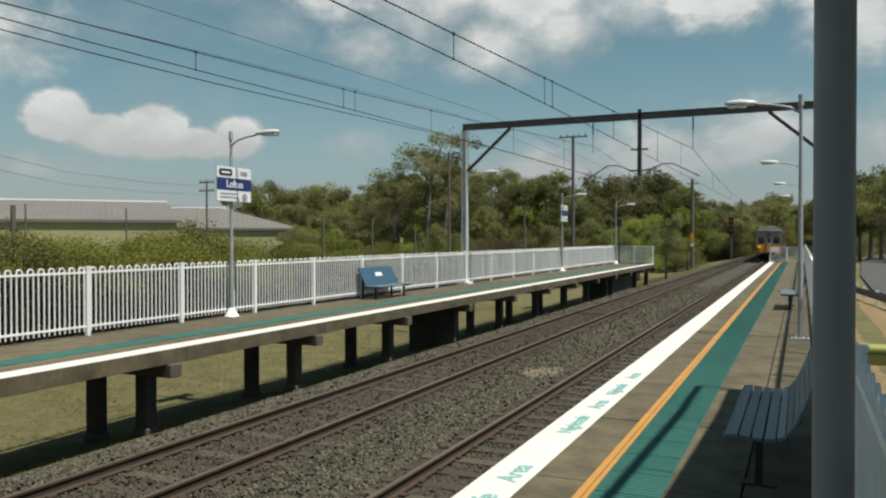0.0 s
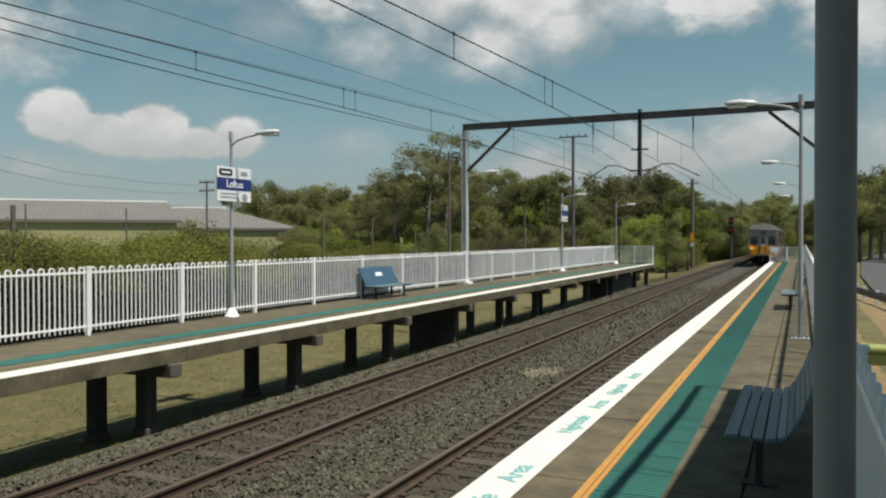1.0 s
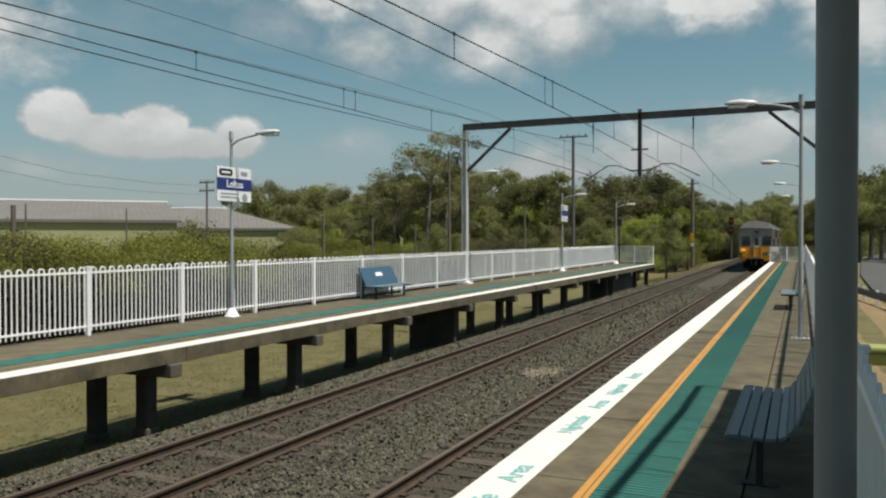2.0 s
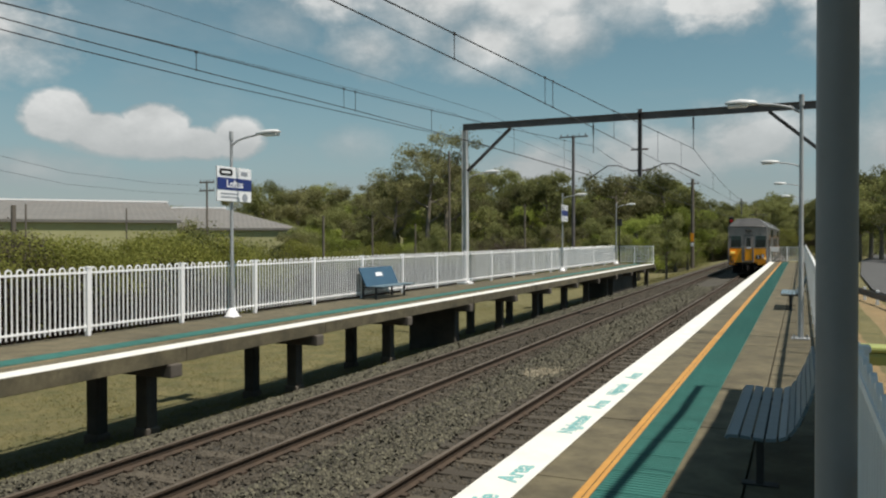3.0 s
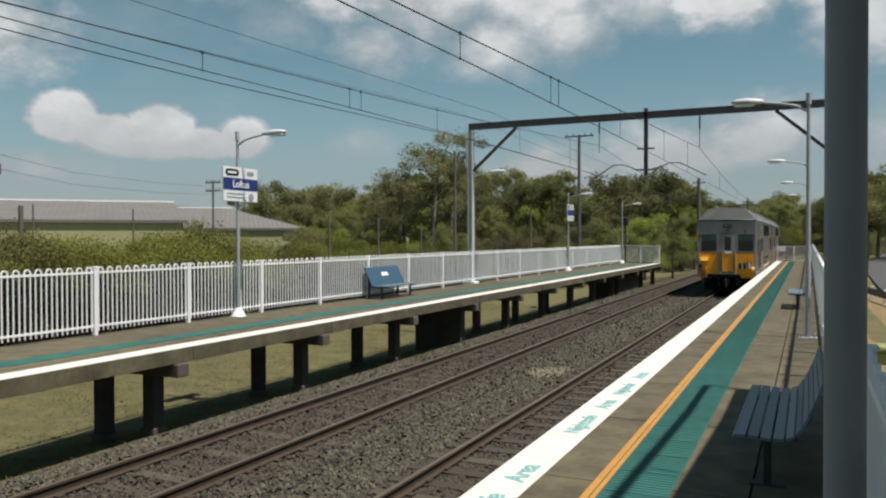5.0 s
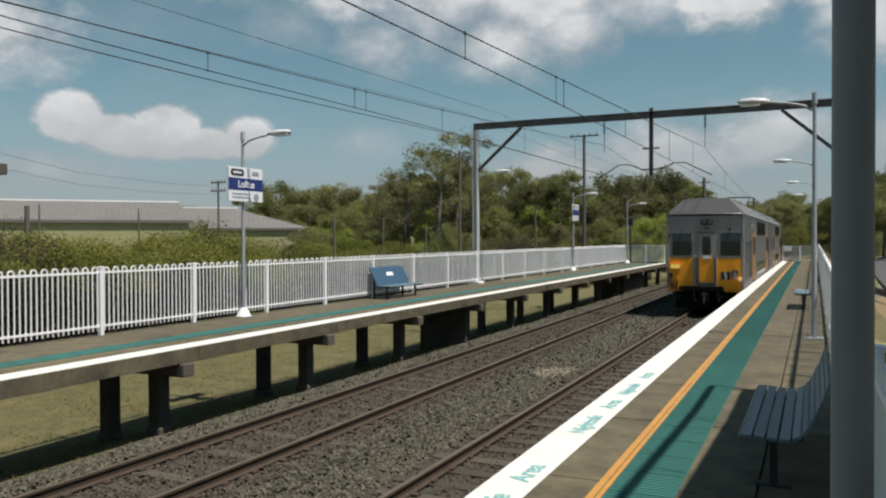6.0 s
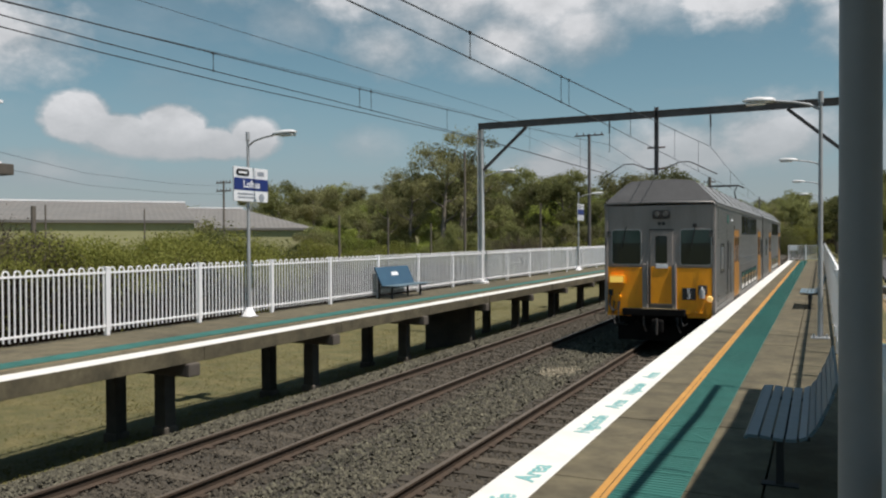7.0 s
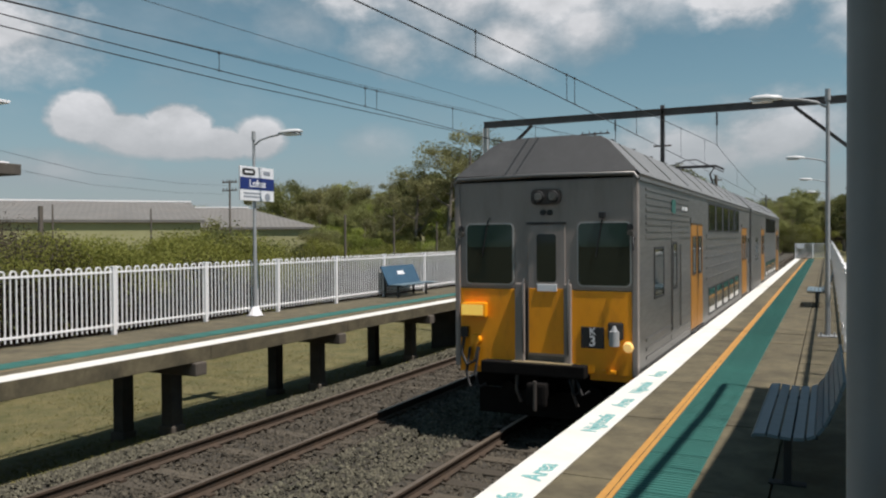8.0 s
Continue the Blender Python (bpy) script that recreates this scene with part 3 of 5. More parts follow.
build_fence(FENCE_N, 1, END_N, 1.43, "bow_top_fence", "white steel bow-top fence along the near platform", [2.1 + 2.6 * n for n in range(-1, 28)], 110)


def build_end_barrier(x0, x1, y, h, label):
    b = thing("end_barrier", label, "barrier")
    n = max(2, round((x1 - x0) / 1.2))
    for i in range(n + 1):
        part("post", box(B(), -0.04, 0.04, -0.04, 0.04, 0, h, 0.008), M_WHITE, b, at=pose(x0 + (x1 - x0) * i / n, y, 0))
    for z in (0.15, h - 0.05):
        part("rail", box(B(), x0 + 0.041, x1 - 0.041, y - 0.02, y + 0.02, z - 0.02, z + 0.02), M_WHITE, b)
    k = int((x1 - x0) / 0.12)
    for i in range(1, k):
        xx = x0 + (x1 - x0) * i / k
        part("bar", box(B(), xx - 0.017, xx + 0.017, y - 0.012, y + 0.012, 0.17, h - 0.07), M_WHITE, b)


build_end_barrier(FENCE_F, EDGE_F - 0.15, END_F - 0.1, 1.43, "white steel barrier closing the far platform's end")
build_end_barrier(EDGE_N + 0.05, FENCE_N - 0.1, END_N - 0.15, 1.3, "white steel barrier closing the near platform's end")
part_sign = thing("warning_notice", "small white notice plate fixed on the end barrier", "sign")
part("plate", box(B(), -2.35, -1.75, END_N - 0.20, END_N - 0.18, 0.85, 1.25, 0.004), M_SIGN_W, part_sign)


# ---------------------------------------------------------------- platform lamps and signs
def build_lamp(x, y, side, h=4.65, arm=1.52, label="", cone=True, head=0.72):
    """A galvanised pole with a bent arm; side: +1 when the arm points to +x."""
    lamp = thing("platform_lamp", label or "galvanised steel platform lamp with a pale cobra-head luminaire", "lamp", at=pose(x, y, 0), group="platform lamps")
    part("base_plate", box(B(), -0.17, 0.17, -0.17, 0.17, 0, 0.02, 0.004), M_GALV, lamp)
    if cone:
        part("base_cone", tube(B(), (0, 0, 0.02), (0, 0, 0.24), 0.19, 0.07, 12), M_WHITE, lamp, "white painted base cone")
    else:
        for i in range(4):
            part("anchor_bolt", tube(B(), (0.12 * (-1) ** i, 0.12 * (-1) ** (i // 2), 0.02), (0.12 * (-1) ** i, 0.12 * (-1) ** (i // 2), 0.07), 0.014, None, 6), M_GALV, lamp)
    part("pole", tube(B(), (0, 0, 0.02), (0, 0, h + 0.05), 0.052, 0.034, 14), M_GALV, lamp)
    part("pole_cap", tube(B(), (0, 0, h - 0.1), (0, 0, h + 0.12), 0.055, 0.05, 12), M_GALV, lamp)
    part("arm", sweep(B(), [(0, 0, h - 0.24), (side * 0.08, 0, h - 0.2), (side * 0.2, 0, h - 0.12), (side * 0.5, 0, h - 0.05), (side * (arm - head), 0, h - 0.01)], 0.026, 8), M_GALV, lamp)
    bm = B()
    a, L = arm - head, head
    prof = [(0, 0.05, 0.05), (0.12, 0.11, 0.075), (0.5, 0.15, 0.095), (0.85, 0.12, 0.07), (1.0, 0.05, 0.03)]
    rings = []
    for t, w, hh in prof:
        cx, cz = side * (a + L * t), h + 0.03 * t
        rings.append([bm.verts.new((cx, w * math.cos(q), cz + hh * max(math.sin(q), -0.25))) for q in (2 * math.pi * i / 14 for i in range(14))])
    for r, s in zip(rings, rings[1:]):
        for i in range(14):
            bm.faces.new((r[i], r[(i + 1) % 14], s[(i + 1) % 14], s[i])).smooth = True
    bm.faces.new(rings[0])
    bm.faces.new(rings[-1])
    hd = part("luminaire", bm, M_LAMP, lamp)
    part("lens", box(B(), min(side * (a + L * 0.3), side * (a + L * 0.92)), max(side * (a + L * 0.3), side * (a + L * 0.92)), -0.1, 0.1, h - 0.055, h - 0.01, 0.02), M_LENS, hd, "milky lens")
    return lamp


for y, lab in ((16.3, ""), (47.2, ""), (62.6, "")):
    build_lamp(-13.37, y, 1)
build_lamp(-13.72, 32.95, 1, h=4.95)
for y, h, arm, head in ((17.3, 4.74, 1.44, 0.62), (33.5, 4.95, 1.48, 0.68), (50.0, 5.15, 1.5, 0.7), (66.0, 5.2, 1.5, 0.7)):
    build_lamp(-0.02, y, -1, h=h, arm=arm, cone=False, head=head)


def build_name_sign(x, y, z0, z1, w, name, turn=0.0):
    s = thing("station_sign", "white and navy station name board on a lamp pole", "sign", at=pose(x, y, 0, 0, 0, turn))
    h = z1 - z0
    part("board", box(B(), -w / 2, w / 2, -0.02, 0.02, z0, z1, 0.006), M_SIGN_W, s)
    part("name_band", box(B(), -w / 2 + 0.001, w / 2 - 0.001, -0.026, -0.021, z0 + h * 0.33, z0 + h * 0.68), M_SIGN_B, s, "navy band")
    if name:
        part("lettering", text_mesh(name, h * 0.30, M_SIGN_W), None, s, "white lettering", at=pose(0, -0.029, z0 + h * 0.50, 90, 0, 0))
    pill = part("symbol_pill", rounded(B(), -w * 0.44, -w * 0.06, z0 + h * 0.74, z0 + h * 0.94, -0.026, -0.021, h * 0.095), M_BLACK, s, "black pill-shaped mark")
    part("pill_print", box(B(), -w * 0.37, -w * 0.13, -0.029, -0.0262, z0 + h * 0.81, z0 + h * 0.87), M_SIGN_W, pill, "white print bar")
    part("board_split", box(B(), w * 0.10, w * 0.115, -0.026, -0.021, z0 + h * 0.69, z1 - 0.01), M_SIGN_G, s, "grey dividing line")
    part("symbol", box(B(), w * 0.18, w * 0.38, -0.026, -0.021, z0 + h * 0.78, z0 + h * 0.90), M_SIGN_G, s, "grey print")
    for k in range(2):
        part("print_bar", box(B(), -w * 0.40, w * 0.1, -0.026, -0.021, z0 + h * (0.10 + 0.10 * k), z0 + h * (0.14 + 0.10 * k)), M_SIGN_G, s, "grey print")
    part("motif", tube(B(), (w * 0.3, -0.021, z0 + h * 0.13), (w * 0.3, -0.027, z0 + h * 0.13), h * 0.12, None, 16), M_SIGN_G, s, "grey round print")
    for zz in (z0 + h * 0.25, z0 + h * 0.8):
        part("bracket", box(B(), -0.07, 0.07, 0.02, 0.05, zz - 0.02, zz + 0.02), M_GALV, s)


build_name_sign(-13.27, 16.28, 2.97, 3.84, 1.34, "Loftus", 90)
build_name_sign(-13.27, 47.3, 3.05, 4.05, 1.34, "", 90)


# ---------------------------------------------------------------- overhead gantry and wires
def girder(bm, p, q, w=0.15, h=0.28, t=0.018):
    """An I girder between two points at one y or one x."""
    p, q = Vector(p), Vector(q)
    d = (q - p).normalized()
    side = Vector((0, 1, 0)) if abs(d.y) < 0.5 else Vector((1, 0, 0))
    up = d.cross(side).normalized()
    for a, b, c, e in ((-w / 2, w / 2, h / 2 - t, h / 2), (-w / 2, w / 2, -h / 2, -h / 2 + t), (-t / 2, t / 2, -h / 2 + t, h / 2 - t)):
        vs = [bm.verts.new(o + side * s + up * u) for o in (p, q) for s, u in ((a, c), (b, c), (b, e), (a, e))]
        for f in ((0, 1, 2, 3), (7, 6, 5, 4), (0, 4, 5, 1), (1, 5, 6, 2), (2, 6, 7, 3), (3, 7, 4, 0)):
            bm.faces.new([vs[i] for i in f])
    return bm


def insulator(bm, p, q, r=0.05):
    p, q = Vector(p), Vector(q)
    n = 6
    for i in range(n):
        a, b = p.lerp(q, i / n), p.lerp(q, (i + 0.6) / n)
        tube(bm, a, b, r, r * 0.6, 10)
    return tube(bm, p, q, r * 0.35, None, 6)


def build_gantry(y, xl, xr, top, label, drop=True):
    g = thing("overhead_gantry", label, "gantry")
    z = top - 0.14
    part("beam", girder(B(), (xl - 0.1, y, z), (xr + 0.1, y, z), 0.16, 0.28), M_GANTRY, g)
    for x, s in ((xl, 1), (xr, -1)):
        base = 0.0
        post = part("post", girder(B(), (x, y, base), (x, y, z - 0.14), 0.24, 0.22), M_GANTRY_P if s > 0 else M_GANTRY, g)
        part("base_plate", box(B(), x - 0.28, x + 0.28, y - 0.28, y + 0.28, -0.002 if x < -1 else -0.3, 0.09, 0.01), M_WHITE, post, "white base plinth")
        part("brace", girder(B(), (x + s * 0.12, y, z - 1.95), (x + s * 2.15, y, z - 0.15), 0.1, 0.12), M_GANTRY, g)
    if drop:
        part("drop_post", girder(B(), (-5.97, y, 4.5), (-5.97, y, z + 0.28), 0.15, 0.15), M_GANTRY, g)
        for k, s in ((5.6, 1), (4.75, 1)):
            part("insulator", insulator(B(), (-5.97 - 0.35, y, k), (-5.97 - 0.05, y, k)), M_INSUL, g)
            part("insulator", insulator(B(), (-5.97 + 0.05, y, k), (-5.97 + 0.35, y, k)), M_INSUL, g)
        for s, cx in ((-1, TRACKS["far"]), (1, TRACKS["near"])):
            part("registration_arm", sweep(B(), [(-5.97 + s * 0.35, y, 4.75), (-5.97 + s * 0.9, y, 4.98), (-5.97 + s * 1.3, y, 4.98), (cx + s * 0.25, y, 4.45)], 0.022, 6), M_WIRE, g)
            part("insulator", insulator(B(), (cx, y, 6.3), (cx, y, z - 0.16)), M_INSUL, g)
            part("hanger", tube(B(), (cx, y, 5.52), (cx, y, 6.3), 0.014, None, 6), M_WIRE, g)


build_gantry(32.4, -13.62, 1.0, 7.08, "weathered steel portal gantry spanning both tracks")
build_gantry(-14.0, -13.62, 1.0, 7.08, "weathered steel portal gantry spanning both tracks", True)

def build_catenary(cx, contact, low, curve, droppers, rise, start, pair=0.0):
    w = thing("overhead_line", "dark contact and catenary wires hung over one track", "overhead line", group="overhead lines")

    def hang(y):
        if y <= 32.4:
            return low + curve[0] * (y - 3) + curve[1] * (y - 3) ** 2
        u = ((y - 32.4) % 56) / 56
        return low + curve[0] * 29.4 + curve[1] * 29.4 ** 2 - 0.85 * 4 * u * (1 - u)

    def touch(y):
        return contact + rise * (1 - math.exp(-max(y - start, 0) / 9))

    ys = [-14 + i * 2.32 for i in range(21)] + [36 + 4 * i for i in range(49)]
    for k in range(2 if pair else 1):
        part("contact_wire", sweep(B(), [(cx, y, touch(y) - k * pair * min(max((20 - y) / 10, 0.1), 1)) for y in ys], 0.008, 6), M_WIRE, w)
    part("catenary_wire", sweep(B(), [(cx, y, hang(y)) for y in ys], 0.009, 6), M_WIRE, w)
    for y in droppers:
        d = part("dropper", tube(B(), (cx, y, touch(y)), (cx, y, hang(y)), 0.006, None, 5), M_WIRE, w)
        part("clamp", box(B(), cx - 0.012, cx + 0.012, y - 0.025, y + 0.025, hang(y) - 0.02, hang(y) + 0.02, 0.005), M_WIRE, d)
        part("clamp", box(B(), cx - 0.012, cx + 0.012, y - 0.015, y + 0.015, touch(y) - 0.012, touch(y) + 0.012, 0.004), M_WIRE, d)


build_catenary(TRACKS["far"], 4.40, 4.47, (0.032, 0.00048), (8.84, 12.83, 13.25, 16.7, 22.5, 28, 40, 50, 62), 0.2, 8.0, 0.126)
build_catenary(TRACKS["near"], 4.155, 4.29, (0.039, 0.0001), (8.93, 12.7, 13.15, 18, 24, 29, 40, 50, 62), 0.17, 5.0)
for xa, za, xb, zb in ((-14.6, 7.2, -14.2, 7.6), (-12.9, 7.45, -12.6, 7.5)):
    w = thing("feeder_wire", "thin dark feeder wire along the line", "cable")
    part("wire", sweep(B(), [(xa, -14, za), (xa, 10, za - 0.5), (xb, 32.4, zb), (xb, 60, zb - 0.6), (xb, 92, zb - 0.3), (xb, 145, zb)], 0.007, 5), M_WIRE, w)


def build_pole(name, label, x, y, z0, z1, r, material, arms=(), stay=0):
    p = thing(name, label, "pole", at=pose(x, y, 0))
    part("shaft", tube(B(), (0, 0, z0), (0, 0, z1), r, r * 0.75, 12), material, p)
    for z, w in arms:
        c = part("cross_arm", box(B(), -w, w, -0.05, 0.05, z - 0.05, z + 0.05, 0.01), material, p)
        for k in (-0.85, -0.4, 0.4, 0.85):
            part("insulator", tube(B(), (w * k, 0, z + 0.05), (w * k, 0, z + 0.22), 0.045, 0.03, 8), M_INSUL, c)
    return p


build_pole("power_pole", "tall grey steel power mast beside the line", -15.6, 58, -1.6, 9.7, 0.14, M_GANTRY, ((9.6, 1.1),))
plated = build_pole("power_pole", "grey timber pole with a yellow plate beside the far track", -12.1, 100, -1.6, 9.2, 0.24, M_WOODPOLE, ((8.6, 0.7),))
part("pole_plate", box(B(), -0.2, 0.2, -0.29, -0.26, 1.6, 2.6, 0.01), M_YELLOW, plated, "small yellow plate")
part("pole_plate", box(B(), -0.17, 0.17, -0.29, -0.26, 1.0, 1.45, 0.01), M_SIGN_W, plated, "small white plate")
build_pole("power_pole", "grey timber pole behind the scrub", -31.2, 23.6, -2.5, 3.5, 0.14, M_WOODPOLE)
for az, d, top, r in ((33.0, 48, 3.4, 0.085), (29.5, 58, 3.5, 0.08), (26.4, 68, 3.3, 0.08), (18.5, 68, 4.9, 0.09), (23.94, 73, 10.0, 0.13), (52.2, 40, 3.6, 0.05), (46.2, 44, 3.6, 0.05)):
    build_pole("power_pole", "slender grey timber post behind the scrub", -math.sin(radians(az)) * d, math.cos(radians(az)) * d, -2.5, top, r, M_WOODPOLE)
for x, y in ((-1.5, 185), (3.0, 120), (-9.8, 150)):
    build_pole("power_pole", "distant grey mast beside the line", x, y, -1.2, 9.0, 0.16, M_GANTRY, ((8.2, 0.9),))


build_pole("power_pole", "slim timber power pole with double cross arms behind the sheds", -45.9, 52.8, -2.5, 7.0, 0.10, M_WOODPOLE, ((6.8, 0.8), (6.1, 0.8)))
for dz in (0.0, -0.7):
    w = thing("power_cable", "thin dark power cable sagging beyond the scrub", "cable")
    part("wire", sweep(B(), [(-45.9, 52.8, 6.5 + dz), (-43, 44, 6.1 + dz), (-39, 33, 5.92 + dz), (-33, 22, 6.1 + dz), (-26, 8, 6.8 + dz)], 0.009, 5), M_WIRE, w)


def build_speaker_post(x, y):
    s = thing("speaker_post", "thin black post with a small loudspeaker box on the platform", "post", at=pose(x, y, 0))
    part("post", tube(B(), (0, 0, 0), (0, 0, 3.4), 0.05, 0.045, 10), M_BLACK, s)
    part("loudspeaker", box(B(), -0.2, 0.2, -0.16, 0.16, 3.0, 3.55, 0.03), M_BLACK, s)
    part("base_plate", box(B(), -0.14, 0.14, -0.14, 0.14, 0, 0.02), M_GALV, s)


build_speaker_post(-13.2, 63.0)


def build_signal(x, y):
    s = thing("rail_signal", "railway signal with two red lamps lit", "signal", at=pose(x, y, 0))
    part("post", tube(B(), (0, 0.1, -1.6), (0, 0.1, 5.5), 0.12, None, 10), M_GANTRY, s)
    for z in (4.75, 3.3):
        h = part("signal_head", box(B(), -0.38, 0.38, -0.12, 0.05, z - 0.6, z + 0.6, 0.06), M_BLACK, s)
        part("red_lamp", tube(B(), (0, -0.13, z), (0, -0.18, z), 0.21, 0.19, 18), M_RED, h, "lit red lens")
        part("hood", box(B(), -0.3, 0.3, -0.4, -0.12, z + 0.26, z + 0.29), M_BLACK, h)
    part("ladder", box(B(), -0.2, 0.2, 0.2, 0.24, -1.6, 4.0), M_GANTRY, s)


build_signal(-10.25, 134)


# ---------------------------------------------------------------- benches and shelter column
def build_bench(x, y0, y1, face, label):
    """A slatted seat along y; face: -1 when it looks towards -x."""
    b_ = thing("platform_bench", label, "bench", at=pose(x, (y0 + y1) / 2, 0), group="platform benches")
    L = (y1 - y0) / 2
    # the slats follow one curve, from the rolled front edge over the dished seat up the back
    prof = [(0.250, 0.436), (0.232, 0.462), (0.140, 0.466), (0.048, 0.456), (-0.044, 0.450), (-0.136, 0.458), (-0.206, 0.490), (-0.258, 0.560), (-0.300, 0.650), (-0.340, 0.740), (-0.372, 0.830), (-0.398, 0.915)]
    for i, (p, q) in enumerate(zip(prof, prof[1:])):
        p, q = Vector((face * p[0], p[1])), Vector((face * q[0], q[1]))
        d = (q - p).normalized()
        up = Vector((-d.y, d.x)) * (1 if face * -d.x >= 0 else -1)
        up = up if up.y > 0 or i > 6 else -up
        gap = 0.008 if i else 0.0
        a, b = p + d * gap, q - d * gap
        outline = [(a.x, a.y), (b.x, b.y), (b.x - up.x * 0.024, b.y - up.y * 0.024), (a.x - up.x * 0.024, a.y - up.y * 0.024)]
        part("back_slat" if i > 5 else "seat_slat", prism(B(), outline, -L, L), M_BENCH, b_)
    for yy in (-L * 0.72, L * 0.72):
        lg = part("leg", box(B(), -0.03, 0.03, yy - 0.03, yy + 0.03, 0.0, 0.40, 0.006), M_BLACK, b_)
        part("foot", box(B(), -0.14, 0.14, yy - 0.06, yy + 0.06, 0.0, 0.012), M_BLACK, lg)
        part("seat_bracket", box(B(), -0.22, 0.22, yy - 0.02, yy + 0.02, 0.38, 0.41), M_BLACK, lg)
        part("back_bracket", sweep(B(), [(-face * 0.16, yy, 0.40), (-face * 0.29, yy, 0.52), (-face * 0.42, yy, 0.88)], 0.018, 6), M_BLACK, lg)


build_bench(-0.31, 6.60, 8.90, -1, "blue-grey slatted bench on the near platform, in shade")
build_bench(-0.30, 23.9, 25.9, -1, "blue-grey slatted bench further along the near platform")


def build_far_bench(x, y0, y1):
    b = thing("platform_bench", "blue bench with a solid back panel on the far platform", "bench", at=pose(x, (y0 + y1) / 2, 0), group="platform benches")
    L = (y1 - y0) / 2
    bm = B()
    vs = [bm.verts.new(v) for v in ((-0.02, -L, 0.42), (-0.02, L, 0.42), (-0.32, L, 1.04), (-0.32, -L, 1.04), (-0.06, -L, 0.42), (-0.06, L, 0.42), (-0.36, L, 1.04), (-0.36, -L, 1.04))]
    for f in ((0, 1, 2, 3), (7, 6, 5, 4), (0, 3, 7, 4), (1, 5, 6, 2), (3, 2, 6, 7), (0, 4, 5, 1)):
        bm.faces.new([vs[i] for i in f])
    back = part("back_panel", bm, M_BENCH_B, b)
    bm = B()
    vs = [bm.verts.new((-0.02 - 0.484 * (z - 0.42) + o, y, z)) for o in (0.0, 0.008) for y, z in ((-0.24, 0.74), (0.24, 0.74), (0.2, 0.86), (-0.2, 0.86))]
    for f in ((3, 2, 1, 0), (4, 5, 6, 7), (0, 1, 5, 4), (1, 2, 6, 5), (2, 3, 7, 6), (3, 0, 4, 7)):
        bm.faces.new([vs[i] for i in f])
    part("logo_mark", bm, M_SIGN_W, back, "small white mark")
    for i in range(5):
        part("seat_slat", box(B(), 0.02 + i * 0.1, 0.10 + i * 0.1, -L, L + 0.25, 0.41, 0.44, 0.006), M_BENCH, b)
    for yy in (-L * 0.86, L * 0.9):
        lg = part("leg", box(B(), 0.22, 0.28, yy - 0.03, yy + 0.03, 0.0, 0.41, 0.006), M_BLACK, b)
        part("back_leg", box(B(), -0.28, -0.22, yy - 0.03, yy + 0.03, 0.0, 0.75, 0.006), M_BLACK, lg)
        part("seat_bracket", box(B(), -0.22, 0.5, yy - 0.025, yy + 0.025, 0.37, 0.41), M_BLACK, lg)


build_far_bench(-13.08, 22.75, 25.05)


def build_column():
    c = thing("bridge_column", "grey painted round steel column on the near platform", "column", at=pose(0.088, 2.62, 0))
    part("shaft", tube(B(), (0, 0, 0.0), (0, 0, 4.67), 0.0575, None, 40), M_GREYPAINT, c)
    part("base_plate", box(B(), -0.15, 0.15, -0.15, 0.15, 0, 0.02, 0.004), M_GREYPAINT, c)


build_column()


def build_bridge_deck():
    """The landing and ramp overhead, climbing towards -y from y = 9, whose slab and handrail shade the platform."""
    d = thing("footbridge_ramp", "plain concrete footbridge ramp overhead on a grey column", "footbridge")

    def climb(bm):
        for v in bm.verts:
            v.co.z += 0.07 * max(9.0 - v.co.y, 0)
        return bm
    for a, b in ((9.0, 10.8), (-24.0, 9.0)):
        part("slab", climb(box(B(), 1.09, 9.0, a, b, 4.48, 4.70)), M_CONC_D, d)
        part("handrail", climb(box(B(), 1.06, 1.13, a, b, 5.58, 5.65)), M_WHITE, d)
    part("end_rail", box(B(), 1.10, 9.0, 10.76, 10.79, 5.60, 5.63), M_WHITE, d)
    for i in range(16):
        y = 10.77 - i * 2.1
        part("stanchion", climb(box(B(), 1.09, 1.12, y - 0.01, y + 0.01, 4.70, 5.58)), M_WHITE, d)
    part("cross_beam", climb(box(B(), -0.1, 9.0, 2.5, 2.74, 4.22, 4.48)), M_CONC_D, d)
    part("pier", box(B(), 4.2, 5.0, -8.4, -7.6, -1.3, 5.6), M_CONC_D, d)


build_bridge_deck()


def build_landing():
    d = thing("footbridge_landing", "concrete stair landing with a white panel railing over the far platform", "footbridge")
    part("slab", box(B(), -17.5, -14.5, 3.0, 10.55, 3.30, 3.52, 0.02), M_CONC_D, d)
    part("side_panel", box(B(), -14.75, -14.70, 3.0, 10.2, 3.52, 4.72, 0.005), M_WHITE, d)
    part("end_panel", box(B(), -17.5, -14.75, 10.15, 10.2, 3.56, 4.72, 0.005), M_WHITE, d)
    part("top_rail", box(B(), -17.5, -14.62, 10.1, 10.42, 4.72, 4.78, 0.01), M_WHITE, d)
    part("kick_rail", box(B(), -17.5, -14.6, 10.1, 10.36, 3.52, 3.56, 0.01), M_WHITE, d)
    part("pier", box(B(), -16.4, -15.8, 5.0, 5.6, -1.8, 3.30, 0.02), M_CONC_D, d)


build_landing()


